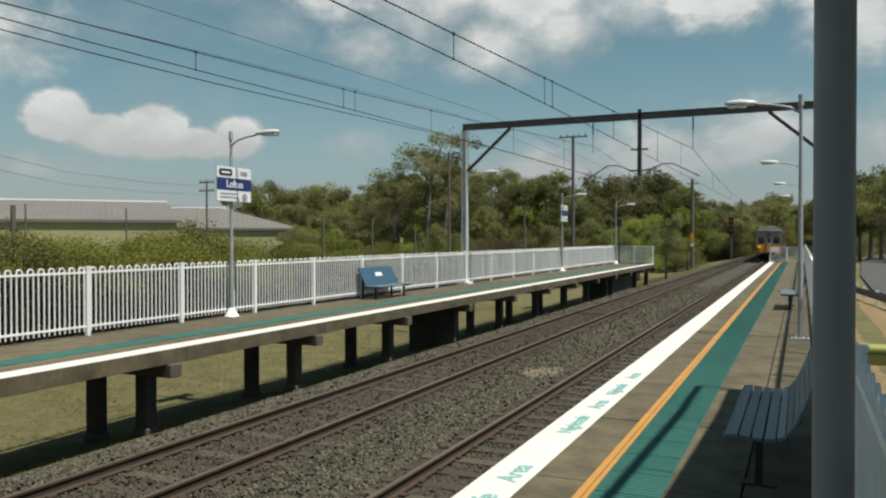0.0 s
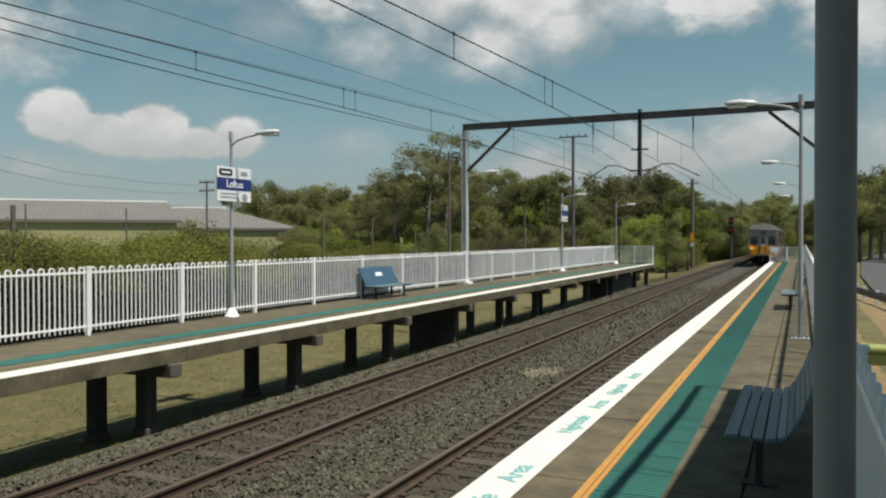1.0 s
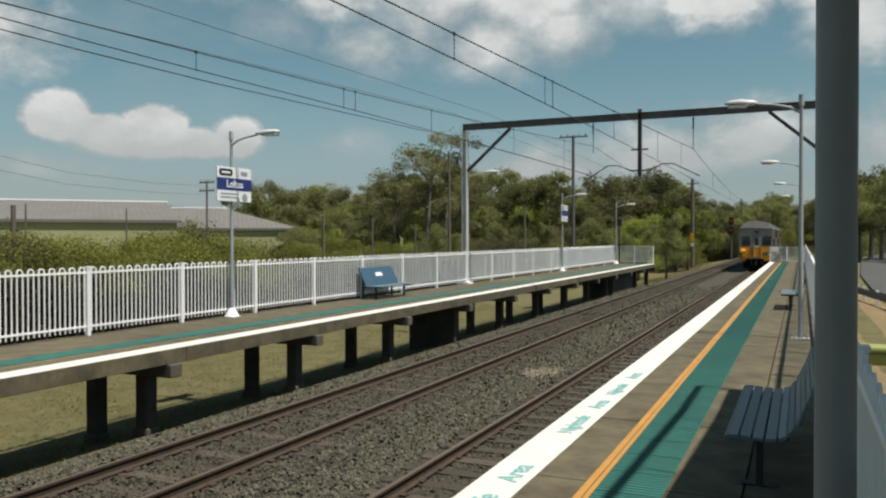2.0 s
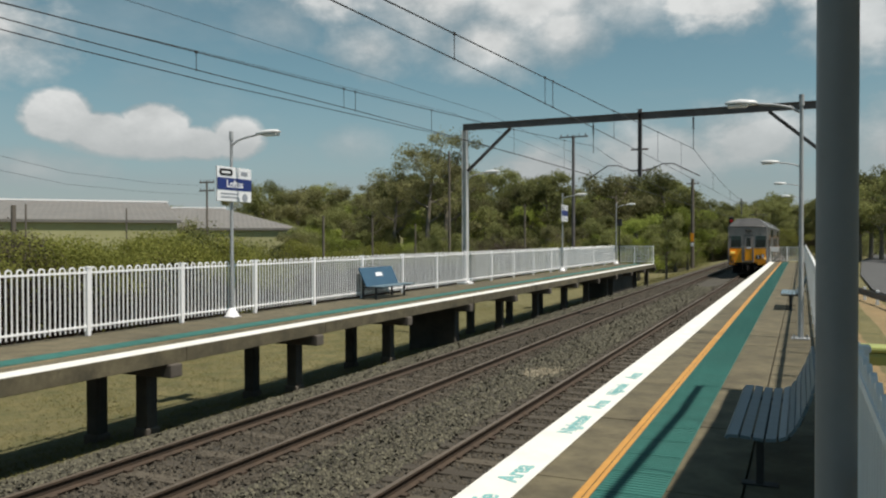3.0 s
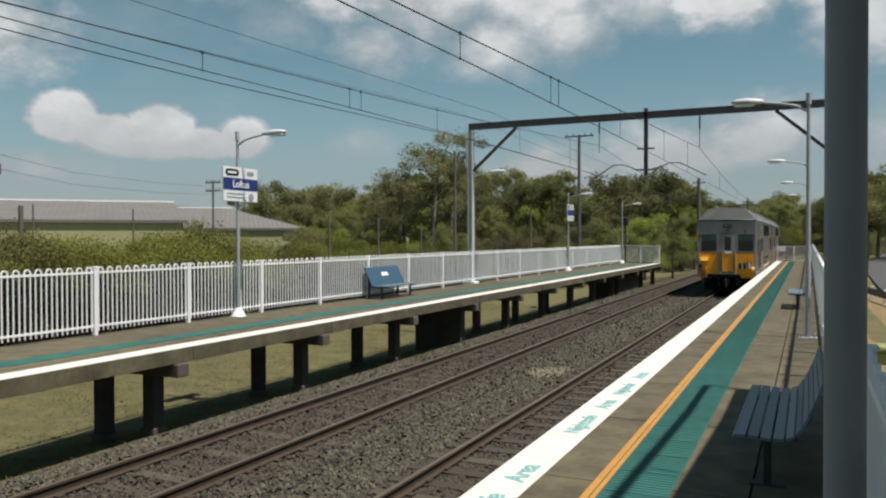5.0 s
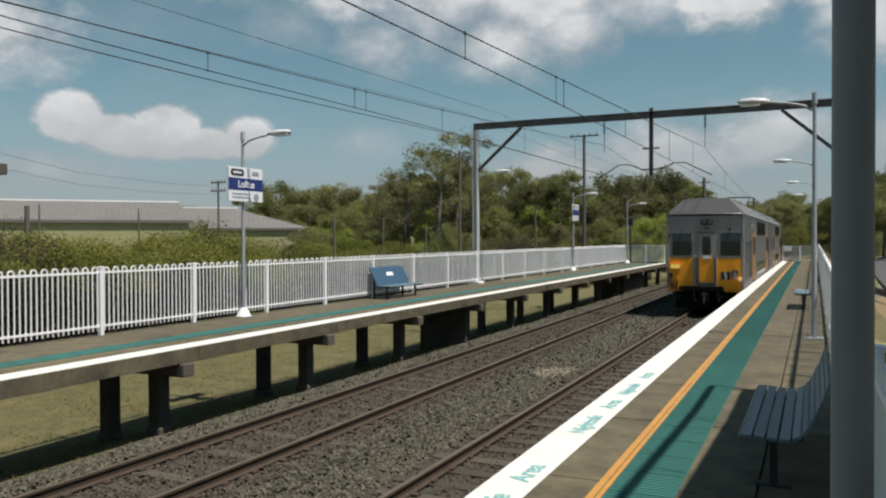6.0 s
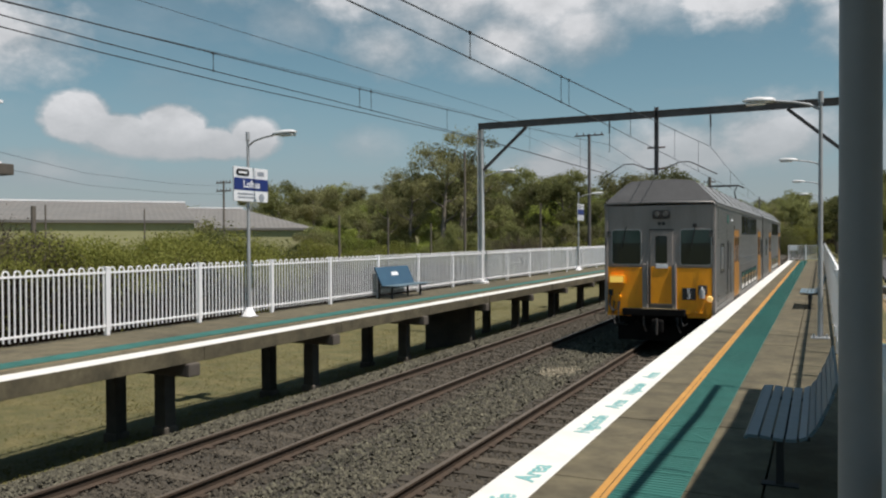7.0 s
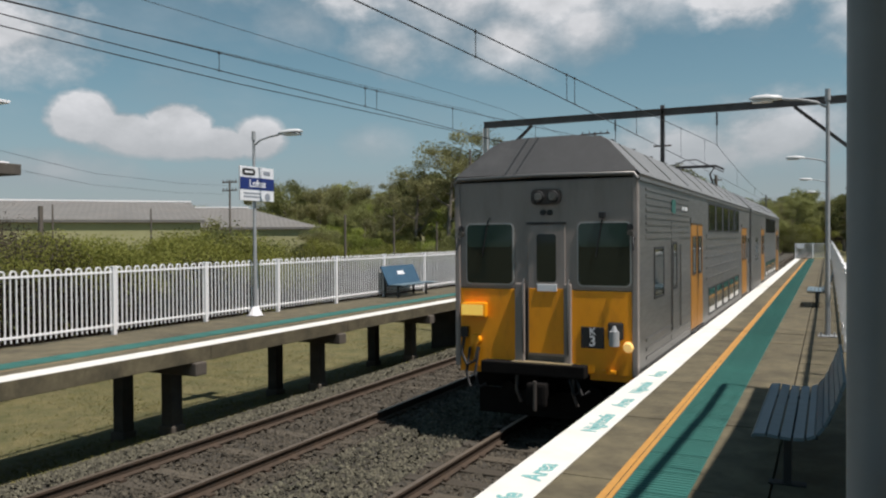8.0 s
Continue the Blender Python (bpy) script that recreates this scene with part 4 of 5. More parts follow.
# ---------------------------------------------------------------- sheds
def build_shed(cx, cy, turn, length, depth, eave, ridge, label, hip=0.0):
    """A gabled shed, its ridge along its own y; hip: how far the roof slopes in at the +y end."""
    s = thing("industrial_shed", label, "shed", at=pose(cx, cy, -1.6, 0, 0, turn))
    L, D = length / 2, depth / 2
    bm = B()
    if hip:
        box(bm, -D, D, -L, L, 0, eave)
    else:
        prism(bm, [(-D, 0), (D, 0), (D, eave), (0, ridge), (-D, eave)], -L, L)
    part("wall", bm, M_SHEDWALL, s)
    slope = (ridge - eave) / D
    n = int(length / 0.45)
    for k in (-1, 1):
        bm = B()
        a, b = [], []
        for i in range(n * 2 + 1):
            yy = -L - 0.3 + (length + 0.6) * i / (n * 2)
            u = min(1.0, (L + 0.3 - yy) / (hip + 0.3)) if hip else 1.0
            dz = 0.03 if i % 2 else 0.0
            a.append(bm.verts.new((k * (D + 0.12), yy, eave - 0.12 * slope + 0.1 + dz)))
            b.append(bm.verts.new((k * (D + 0.12) * (1 - u), yy, eave - 0.12 * slope + 0.1 + (ridge - eave + 0.12 * slope) * u + dz)))
        for i in range(n * 2):
            bm.faces.new((a[i], a[i + 1], b[i + 1], b[i]))
        part("roof_sheet", bm, M_SHEDROOF, s)
        part("gutter", box(B(), k * (D + 0.12) - 0.1, k * (D + 0.12) + 0.1, -L - 0.3, L + 0.3, eave - 0.12 * slope - 0.1, eave - 0.12 * slope + 0.1), M_SHEDROOF, s)
    if hip:
        bm = B()
        vs = [bm.verts.new(v) for v in ((-D - 0.12, L + 0.3, eave - 0.12 * slope + 0.1), (D + 0.12, L + 0.3, eave - 0.12 * slope + 0.1), (0, L - hip, ridge + 0.1))]
        bm.faces.new(vs)
        part("hip_sheet", bm, M_SHEDROOF, s)
    part("ridge_cap", box(B(), -0.25, 0.25, -L - 0.3, L + 0.3 - hip, ridge + 0.12, ridge + 0.26), M_WHITE, s)
    return s


build_shed(-70.9, 37.9, -42, 50, 26, 5.0, 6.9, "long pale green shed with a grey corrugated roof")
build_shed(-64.4, 66.1, -50, 28, 24, 4.6, 6.9, "pale green shed with a hipped grey metal roof", 7.0)


# ---------------------------------------------------------------- road side
def build_road():
    bm = B()
    pts = [(15.0, -30), (7.6, 20), (4.6, 38), (3.6, 50), (4.2, 70), (7.0, 115), (14, 180), (25, 260)]
    w = 9
    a = [bm.verts.new((x, y, ground_height(x + 3, y) + 0.28)) for x, y in pts]
    b = [bm.verts.new((x + w, y, ground_height(x + 3, y) + 0.30)) for x, y in pts]
    for i in range(len(pts) - 1):
        bm.faces.new((a[i], a[i + 1], b[i + 1], b[i]))
    tagged(part("road", bm, M_ROAD), "sunlit grey asphalt road beside the station", "road", kind="structure")


build_road()


def build_verge():
    bm = B()
    rows = [[bm.verts.new((x, y, ground_height(x, y) + 0.012)) for x in (0.6, 1.5, 2.5, 3.4)] for y in range(4, 50, 2)]
    for a, b in zip(rows, rows[1:]):
        for i in range(3):
            bm.faces.new((a[i], a[i + 1], b[i + 1], b[i])).smooth = True
    tagged(part("verge", bm, M_VERGE), "worn orange-brown earth verge beside the platform", "verge", kind="structure")


build_verge()


def build_guard_rail():
    g = thing("guard_rail", "dark steel guard rail with short white posts beside the road", "guard rail")
    for i in range(22):
        y = 14 + i * 2.6
        x = 2.55 + 0.13 * max(44 - y, 0)
        p = part("post", box(B(), -0.07, 0.07, -0.07, 0.07, -1.2, -0.33, 0.01), M_SIGN_W, g, at=pose(x, y, 0))
        part("reflector", box(B(), -0.03, 0.03, -0.075, -0.071, -0.5, -0.42), M_BLACK, p)
    prof = [(-0.10, -0.38), (-0.13, -0.46), (-0.10, -0.54), (-0.13, -0.62), (-0.10, -0.70), (-0.085, -0.70), (-0.115, -0.62), (-0.085, -0.54), (-0.115, -0.46), (-0.085, -0.38)]
    part("rail", prism(B(), prof, -33, 0), M_GANTRY, g, at=pose(2.5, 44, 0, 0, 0, 7.4))
    part("rail", prism(B(), prof, 0, 28), M_GANTRY, g, at=pose(2.5, 44, 0))


build_guard_rail()


def build_cabinet():
    c = thing("trackside_cabinet", "lime green rounded service cabinet on the grass", "cabinet", at=pose(1.70, 21.5, -0.33))
    part("body", box(B(), -0.42, 0.42, -0.35, 0.35, -1.15, -0.38, 0.09), M_BIN, c)
    part("lid", box(B(), -0.45, 0.45, -0.38, 0.38, -0.38, -0.24, 0.06), M_BIN, c)
    part("door_seam", box(B(), -0.30, 0.30, -0.358, -0.352, -0.72, -0.69), M_BLACK, c)
    part("door_seam", box(B(), 0.27, 0.30, -0.358, -0.352, -1.1, -0.72), M_BLACK, c)


build_cabinet()


# ---------------------------------------------------------------- trees and scrub
def leaf_cloud(rng, centres, radii, per, size, squash=0.75):
    """Many small bent leaf sprays round the clump centres."""
    c = np.repeat(np.asarray(centres), per, axis=0)
    r = np.repeat(np.asarray(radii), per)
    n = len(c)
    d = rng.normal(size=(n, 3))
    d /= np.linalg.norm(d, axis=1)[:, None]
    reach = rng.uniform(0.35, 1.0, n) ** 0.6 * np.where(rng.random(n) < 0.22, rng.uniform(1.0, 1.7, n), 1.0)
    p = c + d * (r * reach)[:, None] * np.array([1, 1, squash])
    u = rng.normal(size=(n, 3))
    u /= np.linalg.norm(u, axis=1)[:, None]
    w = np.cross(u, d + rng.normal(size=(n, 3)) * 0.6)
    w /= np.linalg.norm(w, axis=1)[:, None] + 1e-9
    s = size * rng.uniform(0.45, 1.3, n)[:, None]
    u, w = u * s, w * s * 0.55
    quad = np.stack([p - u, p + w, p + u, p - w], 1).reshape(-1, 3)
    return quad, np.arange(n * 4).reshape(-1, 4)


def leaf_mesh(name, quad, faces, material):
    me = bpy.data.meshes.new(name)
    me.from_pydata(quad.tolist(), [], faces.tolist())
    me.materials.append(material)
    return me


def build_tree(seed, h, spread, material, per=46, leaf=0.22, bare=0.35, limbs=7, name="gum_tree", label=""):
    rng = np.random.default_rng(seed)
    t = thing(name, label, "tree", at=pose(0, 0, -60))
    bm = B()
    lean = rng.normal(0, 0.05 * h, 2)
    top = Vector((lean[0], lean[1], h * 0.8))
    pts = [(0, 0, -0.8), (lean[0] * 0.1, lean[1] * 0.1, h * 0.3), (lean[0] * 0.5, lean[1] * 0.5, h * 0.55), top]
    for (a, b, r0, r1) in zip(pts, pts[1:], (0.024 * h, 0.018 * h, 0.013 * h), (0.018 * h, 0.013 * h, 0.005 * h)):
        tube(bm, a, b, r0, r1, 8, False)
    centres, radii = [], []
    for i in range(limbs):
        f = bare + (0.95 - bare) * (i + rng.random()) / limbs
        s = Vector((lean[0] * f, lean[1] * f, h * 0.82 * f))
        a = i * 2.4 + rng.uniform(-0.5, 0.5)
        reach = spread * rng.uniform(0.55, 1.0) * (1.1 - 0.55 * f)
        e = s + Vector((math.cos(a) * reach, math.sin(a) * reach, h * rng.uniform(0.08, 0.24)))
        m = s.lerp(e, 0.5) + Vector((0, 0, -0.03 * h))
        tube(bm, s, m, 0.009 * h, 0.006 * h, 6, False)
        tube(bm, m, e, 0.006 * h, 0.002 * h, 6, False)
        for k in range(4):
            o = rng.normal(0, 0.16 * spread, 3)
            centres.append((e.x + o[0], e.y + o[1], e.z + o[2] * 0.6))
            radii.append(spread * rng.uniform(0.10, 0.30))
        centres.append(tuple(m + Vector((0, 0, 0.05 * h))))
        radii.append(spread * 0.22)
    for k in range(3):
        o = rng.normal(0, 0.14 * spread, 3)
        centres.append((top.x + o[0], top.y + o[1], h * 0.86 + o[2] * 0.4))
        radii.append(spread * rng.uniform(0.18, 0.3))
    part("trunk", bm, M_BARK, t)
    q, f = leaf_cloud(rng, centres, radii, per, leaf)
    part("crown", leaf_mesh("crown", q, f, material), None, t)
    return t


def build_bush(seed, r, material, per=470, leaf=0.047, label=""):
    rng = np.random.default_rng(seed)
    t = thing("shrub", label, "shrub", at=pose(0, 0, -60))
    n = 34
    ang = rng.uniform(0, 6.28, n)
    rad = r * rng.uniform(0.05, 1.0, n)
    c = np.stack([np.cos(ang) * rad, np.sin(ang) * rad, r * rng.uniform(0.2, 1.25, n) * (1.1 - 0.5 * rad / r)], -1)
    bm = B()
    for p in c:
        tube(bm, (p[0] * 0.15, p[1] * 0.15, -0.4), tuple(p), 0.04, 0.012, 5, False)
    part("stem", bm, M_BARK, t)
    q, f = leaf_cloud(rng, c, r * rng.uniform(0.16, 0.34, n), per, leaf, 0.85)
    part("foliage", leaf_mesh("foliage", q, f, material), None, t)
    return t


def plant(kinds, spots):
    """Copies of the kinds at the spots (x, y, scale, kind)."""
    rnd = random.Random(11)
    for x, y, s, k in spots:
        src = kinds[k]
        src_m = pose(x, y, ground_height(x, y), 0, 0, rnd.uniform(0, 360))
        ob = copy_thing(src, src_m)
        ob.scale = (s * rnd.uniform(0.9, 1.15), s * rnd.uniform(0.9, 1.15), s)
    for src in kinds:
        for o in list(src.children_recursive):
            bpy.data.objects.remove(o)
        bpy.data.objects.remove(src)


GUM = [build_tree(1, 14, 4.2, M_LEAF[0], 260, 0.10, 0.5, 9, label="tall olive gum tree with an open crown"),
       build_tree(2, 10, 4.0, M_LEAF[0], 290, 0.11, 0.25, 8, label="olive gum tree with a broad uneven crown"),
       build_tree(3, 10, 4.2, M_LEAF[1], 340, 0.11, 0.18, 9, label="dark green dense broad tree"),
       build_tree(4, 8, 3.6, M_LEAF[2], 300, 0.095, 0.12, 9, label="bright green leafy tree beside the line"),
       build_tree(5, 12, 4.4, M_LEAF[1], 310, 0.12, 0.3, 9, label="dark gum tree with a ragged crown")]


def at_view(az, dist):
    """A place at so many degrees left of the line and so many metres off."""
    return -math.sin(radians(az)) * dist, math.cos(radians(az)) * dist


spots = []
rnd = random.Random(21)
for i in range(64):  # far belt
    az = -6 + 62 * i / 63 + rnd.uniform(-0.6, 0.6)
    d = rnd.uniform(150, 185)
    spots.append((*at_view(az, d), rnd.uniform(0.95, 1.3) * (1.3 if 8 < az < 30 else 1.3 if 30 <= az < 39 else 0.8), rnd.choice((1, 2, 2, 4))))
for i in range(46):  # middle belt
    az = 7.0 + 36.5 * i / 45 + rnd.uniform(-0.5, 0.5)
    d = rnd.uniform(98, 130)
    spots.append((*at_view(az, d), rnd.uniform(0.9, 1.3) * (1.0 if az < 30 else 0.78 if az < 32.5 else 0.6), rnd.choice((1, 1, 2, 4, 3))))
for i in range(26):  # near belt, behind the far platform
    az = 9 + 27 * i / 25 + rnd.uniform(-0.5, 0.5)
    d = rnd.uniform(74, 92)
    spots.append((*at_view(az, d), rnd.uniform(0.42, 0.62), rnd.choice((1, 2, 3, 3, 2))))
for az, d, s, k in ((25.6, 84, 1.04, 0), (24.3, 88, 1.06, 0), (28.0, 86, 0.86, 0), (29.6, 92, 0.72, 0), (33.0, 160, 1.3, 2), (33.6, 170, 1.35, 4), (32.4, 165, 1.3, 1), (34.8, 165, 1.3, 2), (31.4, 160, 1.35, 2), (33.2, 104, 0.62, 4), (32.2, 110, 0.66, 2), (34.4, 112, 0.62, 1), (30.5, 88, 0.68, 1), (24.2, 90, 0.86, 1), (10.5, 84, 0.84, 3), (12.5, 80, 0.66, 3), (14.5, 86, 0.72, 4), (7.8, 118, 0.85, 3), (9.0, 110, 0.98, 4), (6.6, 140, 0.95, 4), (5.6, 150, 0.8, 3),
                    (43.5, 66, 0.62, 1), (42.0, 72, 0.55, 2), (37.5, 92, 0.5, 1), (35, 96, 0.55, 1)):
    spots.append((*at_view(az, d), s, k))
for az, d, s, k in ((-3.4, 128, 1.15, 1), (-4.6, 122, 1.2, 2), (-3.0, 140, 1.2, 2), (-1.4, 130, 0.8, 2), (-5.5, 125, 1.1, 4), (-2.2, 135, 0.95, 1), (0.0, 165, 1.0, 2), (1.5, 172, 0.95, 4), (-4.0, 132, 1.1, 4), (-7, 110, 1.0, 1), (-0.6, 200, 1.1, 2), (3.0, 200, 1.2, 2), (2.2, 160, 0.85, 4), (4.2, 150, 0.9, 2)):
    spots.append((*at_view(az, d), s, k))
for i in range(34):  # closing the line's far end
    az = -4.5 + 10.5 * i / 33
    spots.append((*at_view(az, rnd.uniform(205, 228)), rnd.uniform(0.95, 1.35), rnd.choice((2, 2, 4, 1))))
for i in range(20):  # round the rest of the place
    az = 62 + 290 * i / 20
    if 62 < az < 350:
        spots.append((*at_view(az, rnd.uniform(60, 110)), rnd.uniform(0.7, 1.1), rnd.choice((1, 2, 4))))
plant(GUM, spots)

# the last kind has the shade under the scrub put into its leaf colour
BUSH = [build_bush(31, 2.7, M_LEAF[3], label="dry brown-green scrub bush behind the fence"), build_bush(32, 2.8, M_LEAF[4], label="yellow-green scrub bush behind the fence"),
        build_bush(33, 2.7, M_LEAF[1], label="olive scrub bush behind the fence"), build_bush(34, 2.7, M_LEAF[5], label="scrub bush coloured dark for the shade behind the fence")]
spots = []
for i in range(66):
    az = 36.5 + 28 * rnd.random()
    d = rnd.uniform(25, 44)
    if az < 40:
        d = rnd.uniform(27, 34)
    grey = az > 52
    spots.append((*at_view(az, d), rnd.uniform(0.95, 1.4) * (0.66 + d / 130) * (0.72 if az < 41 else 1.0), (0 if grey and rnd.random() < 0.7 else rnd.choice((1, 1, 2, 1)))))
for i in range(36):
    az = 14 + 21 * i / 35
    spots.append((*at_view(az, rnd.uniform(70, 92)), rnd.uniform(0.7, 1.3), rnd.choice((0, 1, 2))))
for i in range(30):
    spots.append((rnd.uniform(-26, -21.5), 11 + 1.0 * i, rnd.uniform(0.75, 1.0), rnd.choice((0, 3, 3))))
for i in range(40):
    az = -4.5 + 13.5 * i / 39
    spots.append((*at_view(az, rnd.uniform(150, 195)), rnd.uniform(1.1, 1.8), rnd.choice((0, 1, 2, 2))))
for i in range(12):
    spots.append((*at_view(7.6 + 3.5 * i / 11, rnd.uniform(112, 130)), rnd.uniform(0.9, 1.5), rnd.choice((1, 2))))
# near-black bushes stand in for shade between the fence pickets
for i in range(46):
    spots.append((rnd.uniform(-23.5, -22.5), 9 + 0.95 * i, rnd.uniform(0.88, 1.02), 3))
for x, y, s in ((-21.2, 14.2, 1.35), (-22.0, 13.2, 1.4)):
    spots.append((x, y, s, 2))
spots = [(min(x, (-20.0 if k == 3 else -22.3) - 2.75 * s), y, s * (1.0 if k == 3 else 1.09) * (0.78 if math.atan2(-x, y) < 0.72 else 0.95 if math.atan2(-x, y) > 0.79 else 1.0), k) if y < 60 and -45 < x < -12 else (x, y, s, k) for x, y, s, k in spots]  # clear of the mown strip
spots += [(*at_view(40.2 + 0.48 * i, 38 + (i * 7) % 4), 1.25 + 0.12 * (i % 3), (1, 1, 2)[i % 3]) for i in range(8)]
plant(BUSH, spots)


def build_grass(count):
    rng = np.random.default_rng(9)
    x = np.concatenate([rng.uniform(-24, -10.2, count), rng.uniform(3.4, 6, count // 5), rng.uniform(-14, -10, count // 5)])
    y = np.concatenate([4 + 45 * rng.random(count), 8 + 40 * rng.random(count // 5), rng.uniform(60, 105, count // 5)])
    n = len(x)
    z = np.array([ground_height(a, b) for a, b in zip(x, y)])
    h = rng.uniform(0.02, 0.075, n)
    a = rng.uniform(0, 6.28, n)
    w = 0.02
    lean = rng.normal(0, 0.09, (n, 2))
    p = np.stack([x, y, z - 0.02], -1)
    q = np.stack([np.cos(a) * w, np.sin(a) * w, np.zeros(n)], -1)
    t = p + np.stack([lean[:, 0], lean[:, 1], h], -1)
    pts = np.stack([p - q, p + q, t], 1).reshape(-1, 3)
    me = bpy.data.meshes.new("grass")
    me.from_pydata(pts.tolist(), [], np.arange(n * 3).reshape(-1, 3).tolist())
    me.materials.append(M_BLADE)
    tagged(new("grass", me), "short dry yellow-green grass tufts beside the tracks", "grass", kind="stuff")


build_grass(70000)


# ---------------------------------------------------------------- train
CAR = 18.3


def roof_section():
    return [(-1.47, 3.93), (-1.50, 3.98), (-1.46, 4.03), (-0.96, 4.53), (-0.82, 4.61), (-0.40, 4.65), (0.40, 4.65), (0.82, 4.61), (0.96, 4.53), (1.46, 4.03), (1.50, 3.98), (1.47, 3.93)]


def window(name, parent, cx, cy, z0, z1, half, side, glass=None, band=False, label="dark window glass"):
    """A framed pane on the side wall x = side * 1.47, from cy - half to cy + half."""
    x = side * 1.47
    lo, hi = sorted((x, x + side * 0.012))
    bm = B()
    for a, b, c, d in ((cy - half, cy + half, z0, z0 + 0.04), (cy - half, cy + half, z1 - 0.04, z1), (cy - half, cy - half + 0.04, z0 + 0.04, z1 - 0.04), (cy + half - 0.04, cy + half, z0 + 0.04, z1 - 0.04)):
        box(bm, lo, hi, a, b, c, d)
    w = part(name, bm, M_BLACK, parent, "black rubber frame")
    lo, hi = sorted((x + side * 0.001, x + side * 0.006))
    part("pane", box(B(), lo, hi, cy - half + 0.04, cy + half - 0.04, z0 + 0.04, z1 - 0.04), glass or M_GLASS, w, label)
    return w


def build_carriage(lead):
    car = thing("train_carriage", "double-deck stainless steel train carriage " + ("with a yellow and grey cab" if lead else "coupled behind the leading one"), "train", group="train carriages")
    # shell
    bm = B()
    y0, y1 = (0.0 if lead else 0.15), CAR
    prism(bm, [(-1.47, 1.0), (1.47, 1.0), (1.47, 3.93), (-1.47, 3.93)], y0 + (0.05 if lead else 0), y1)
    part("body", bm, M_STEEL, car, "brushed stainless steel body")
    # roof with a hipped front
    bm = B()
    sec = roof_section()
    rings = []
    for yy in (y0, y1):
        rings.append([bm.verts.new((x, yy + (0.42 * max(z - 4.03, 0) / 0.62 if lead and yy == y0 else 0), z)) for x, z in sec])
    for i in range(len(sec) - 1):
        bm.faces.new((rings[0][i], rings[0][i + 1], rings[1][i + 1], rings[1][i]))
    bm.faces.new(rings[1])
    roof = part("roof", bm, M_TROOFSIDE, car, "dusty silver-grey roof")
    bm = B()
    bm.faces.new([bm.verts.new((x, y0 + (0.42 * max(z - 4.03, 0) / 0.62 if lead else 0), z)) for x, z in sec if z >= 4.03 or not lead])
    part("hip_panel", bm, M_TROOF, roof, "dark grey sloping roof front")
    for k in range(11):
        yy = 1.4 + k * 1.6
        part("roof_rib", box(B(), -0.78, 0.78, yy, yy + 0.03, 4.61, 4.665), M_TROOFSIDE, roof)
    for sd in (-1, 1):
        for k in range(9):
            yy = 0.9 + k * 1.95
            seam = B()
            vs = [seam.verts.new((sd * (x + o * 0.7), y, z + o * 0.7)) for x, z in ((1.44, 4.05), (0.97, 4.52)) for o in (-0.005, 0.016) for y in (yy, yy + 0.022)]
            for f in ((0, 1, 3, 2), (4, 6, 7, 5), (2, 3, 7, 6), (0, 2, 6, 4), (1, 5, 7, 3)):
                seam.faces.new([vs[i] for i in f])
            part("roof_seam", seam, M_TROOFSIDE, roof)
    for yy in (3.4, 6.2, 13.2):
        part("roof_vent", box(B(), -0.35, 0.35, yy, yy + 0.9, 4.63, 4.74, 0.03), M_TROOFSIDE, roof)
    for s in (-1, 1):
        lo, hi = sorted((s * 1.47, s * 1.50))
        part("gutter", box(B(), lo, hi, y0, y1, 3.88, 3.93), M_STEEL, car)
        # fluted panels over the cab and the end
        for a, b in ((0.55, 4.75), (7.2, 15.0)):
            for k in range(8 if a < 1 else 4):
                z = 3.02 + k * 0.105 if a < 1 else 2.05 + k * 0.24
                lo2, hi2 = sorted((s * 1.47, s * 1.482))
                part("flute", box(B(), lo2, hi2, a, b, z, z + 0.045), M_STEEL, car)
        lo2, hi2 = sorted((s * 1.47, s * 1.485))
        for z in (1.02, 1.16, 1.30, 1.44):
            part("flute", box(B(), lo2, hi2, 0.55, 4.75, z, z + 0.05), M_STEEL, car)
        part("waist_band", box(B(), lo2, hi2, 7.2, 15.0, 2.98, 3.08), M_STEEL, car)
        # doors
        for yd in (4.95, 15.5):
            for h in (0, 1):
                a = yd + h * 0.82
                lo3, hi3 = sorted((s * 1.468, s * 1.478))
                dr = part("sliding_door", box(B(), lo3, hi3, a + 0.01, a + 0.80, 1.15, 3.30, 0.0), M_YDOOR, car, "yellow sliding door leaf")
                window("door_window", dr, 0, a + 0.405, 2.25, 3.05, 0.24, s * 1.0045)
            lo3, hi3 = sorted((s * 1.47, s * 1.495))
            part("door_header", box(B(), lo3, hi3, yd - 0.08, yd + 1.72, 3.31, 3.42), M_STEEL, car)
            part("door_step", box(B(), lo3, hi3, yd, yd + 1.64, 1.06, 1.13), M_BLACK, car)
        # windows of the two decks
        for k in range(5):
            window("upper_window", car, 0, 8.2 + k * 1.42, 3.14, 3.82, 0.60, s)
            window("lower_window", car, 0, 8.2 + k * 1.42, 1.20, 1.84, 0.60, s)
        if lead:
            lo3, hi3 = sorted((s * 1.484, s * 1.490))
            part("operator_mark", box(B(), lo3, hi3, 2.72, 3.08, 3.46, 3.70), M_TEAL, car, "faded teal emblem")
            for a, b in ((3.82, 4.02), (4.10, 4.38)):
                part("number_print", box(B(), lo3, hi3, a, b, 3.54, 3.61), M_SIGN_W, car, "small white print")
            window("cab_window", car, 0, 1.6, 2.05, 2.88, 0.42, s)
            lo3, hi3 = sorted((s * 1.47, s * 1.478))
            cd = part("cab_door", box(B(), lo3, hi3, 2.72, 3.38, 1.12, 3.30), M_STEEL, car, "steel cab side door")
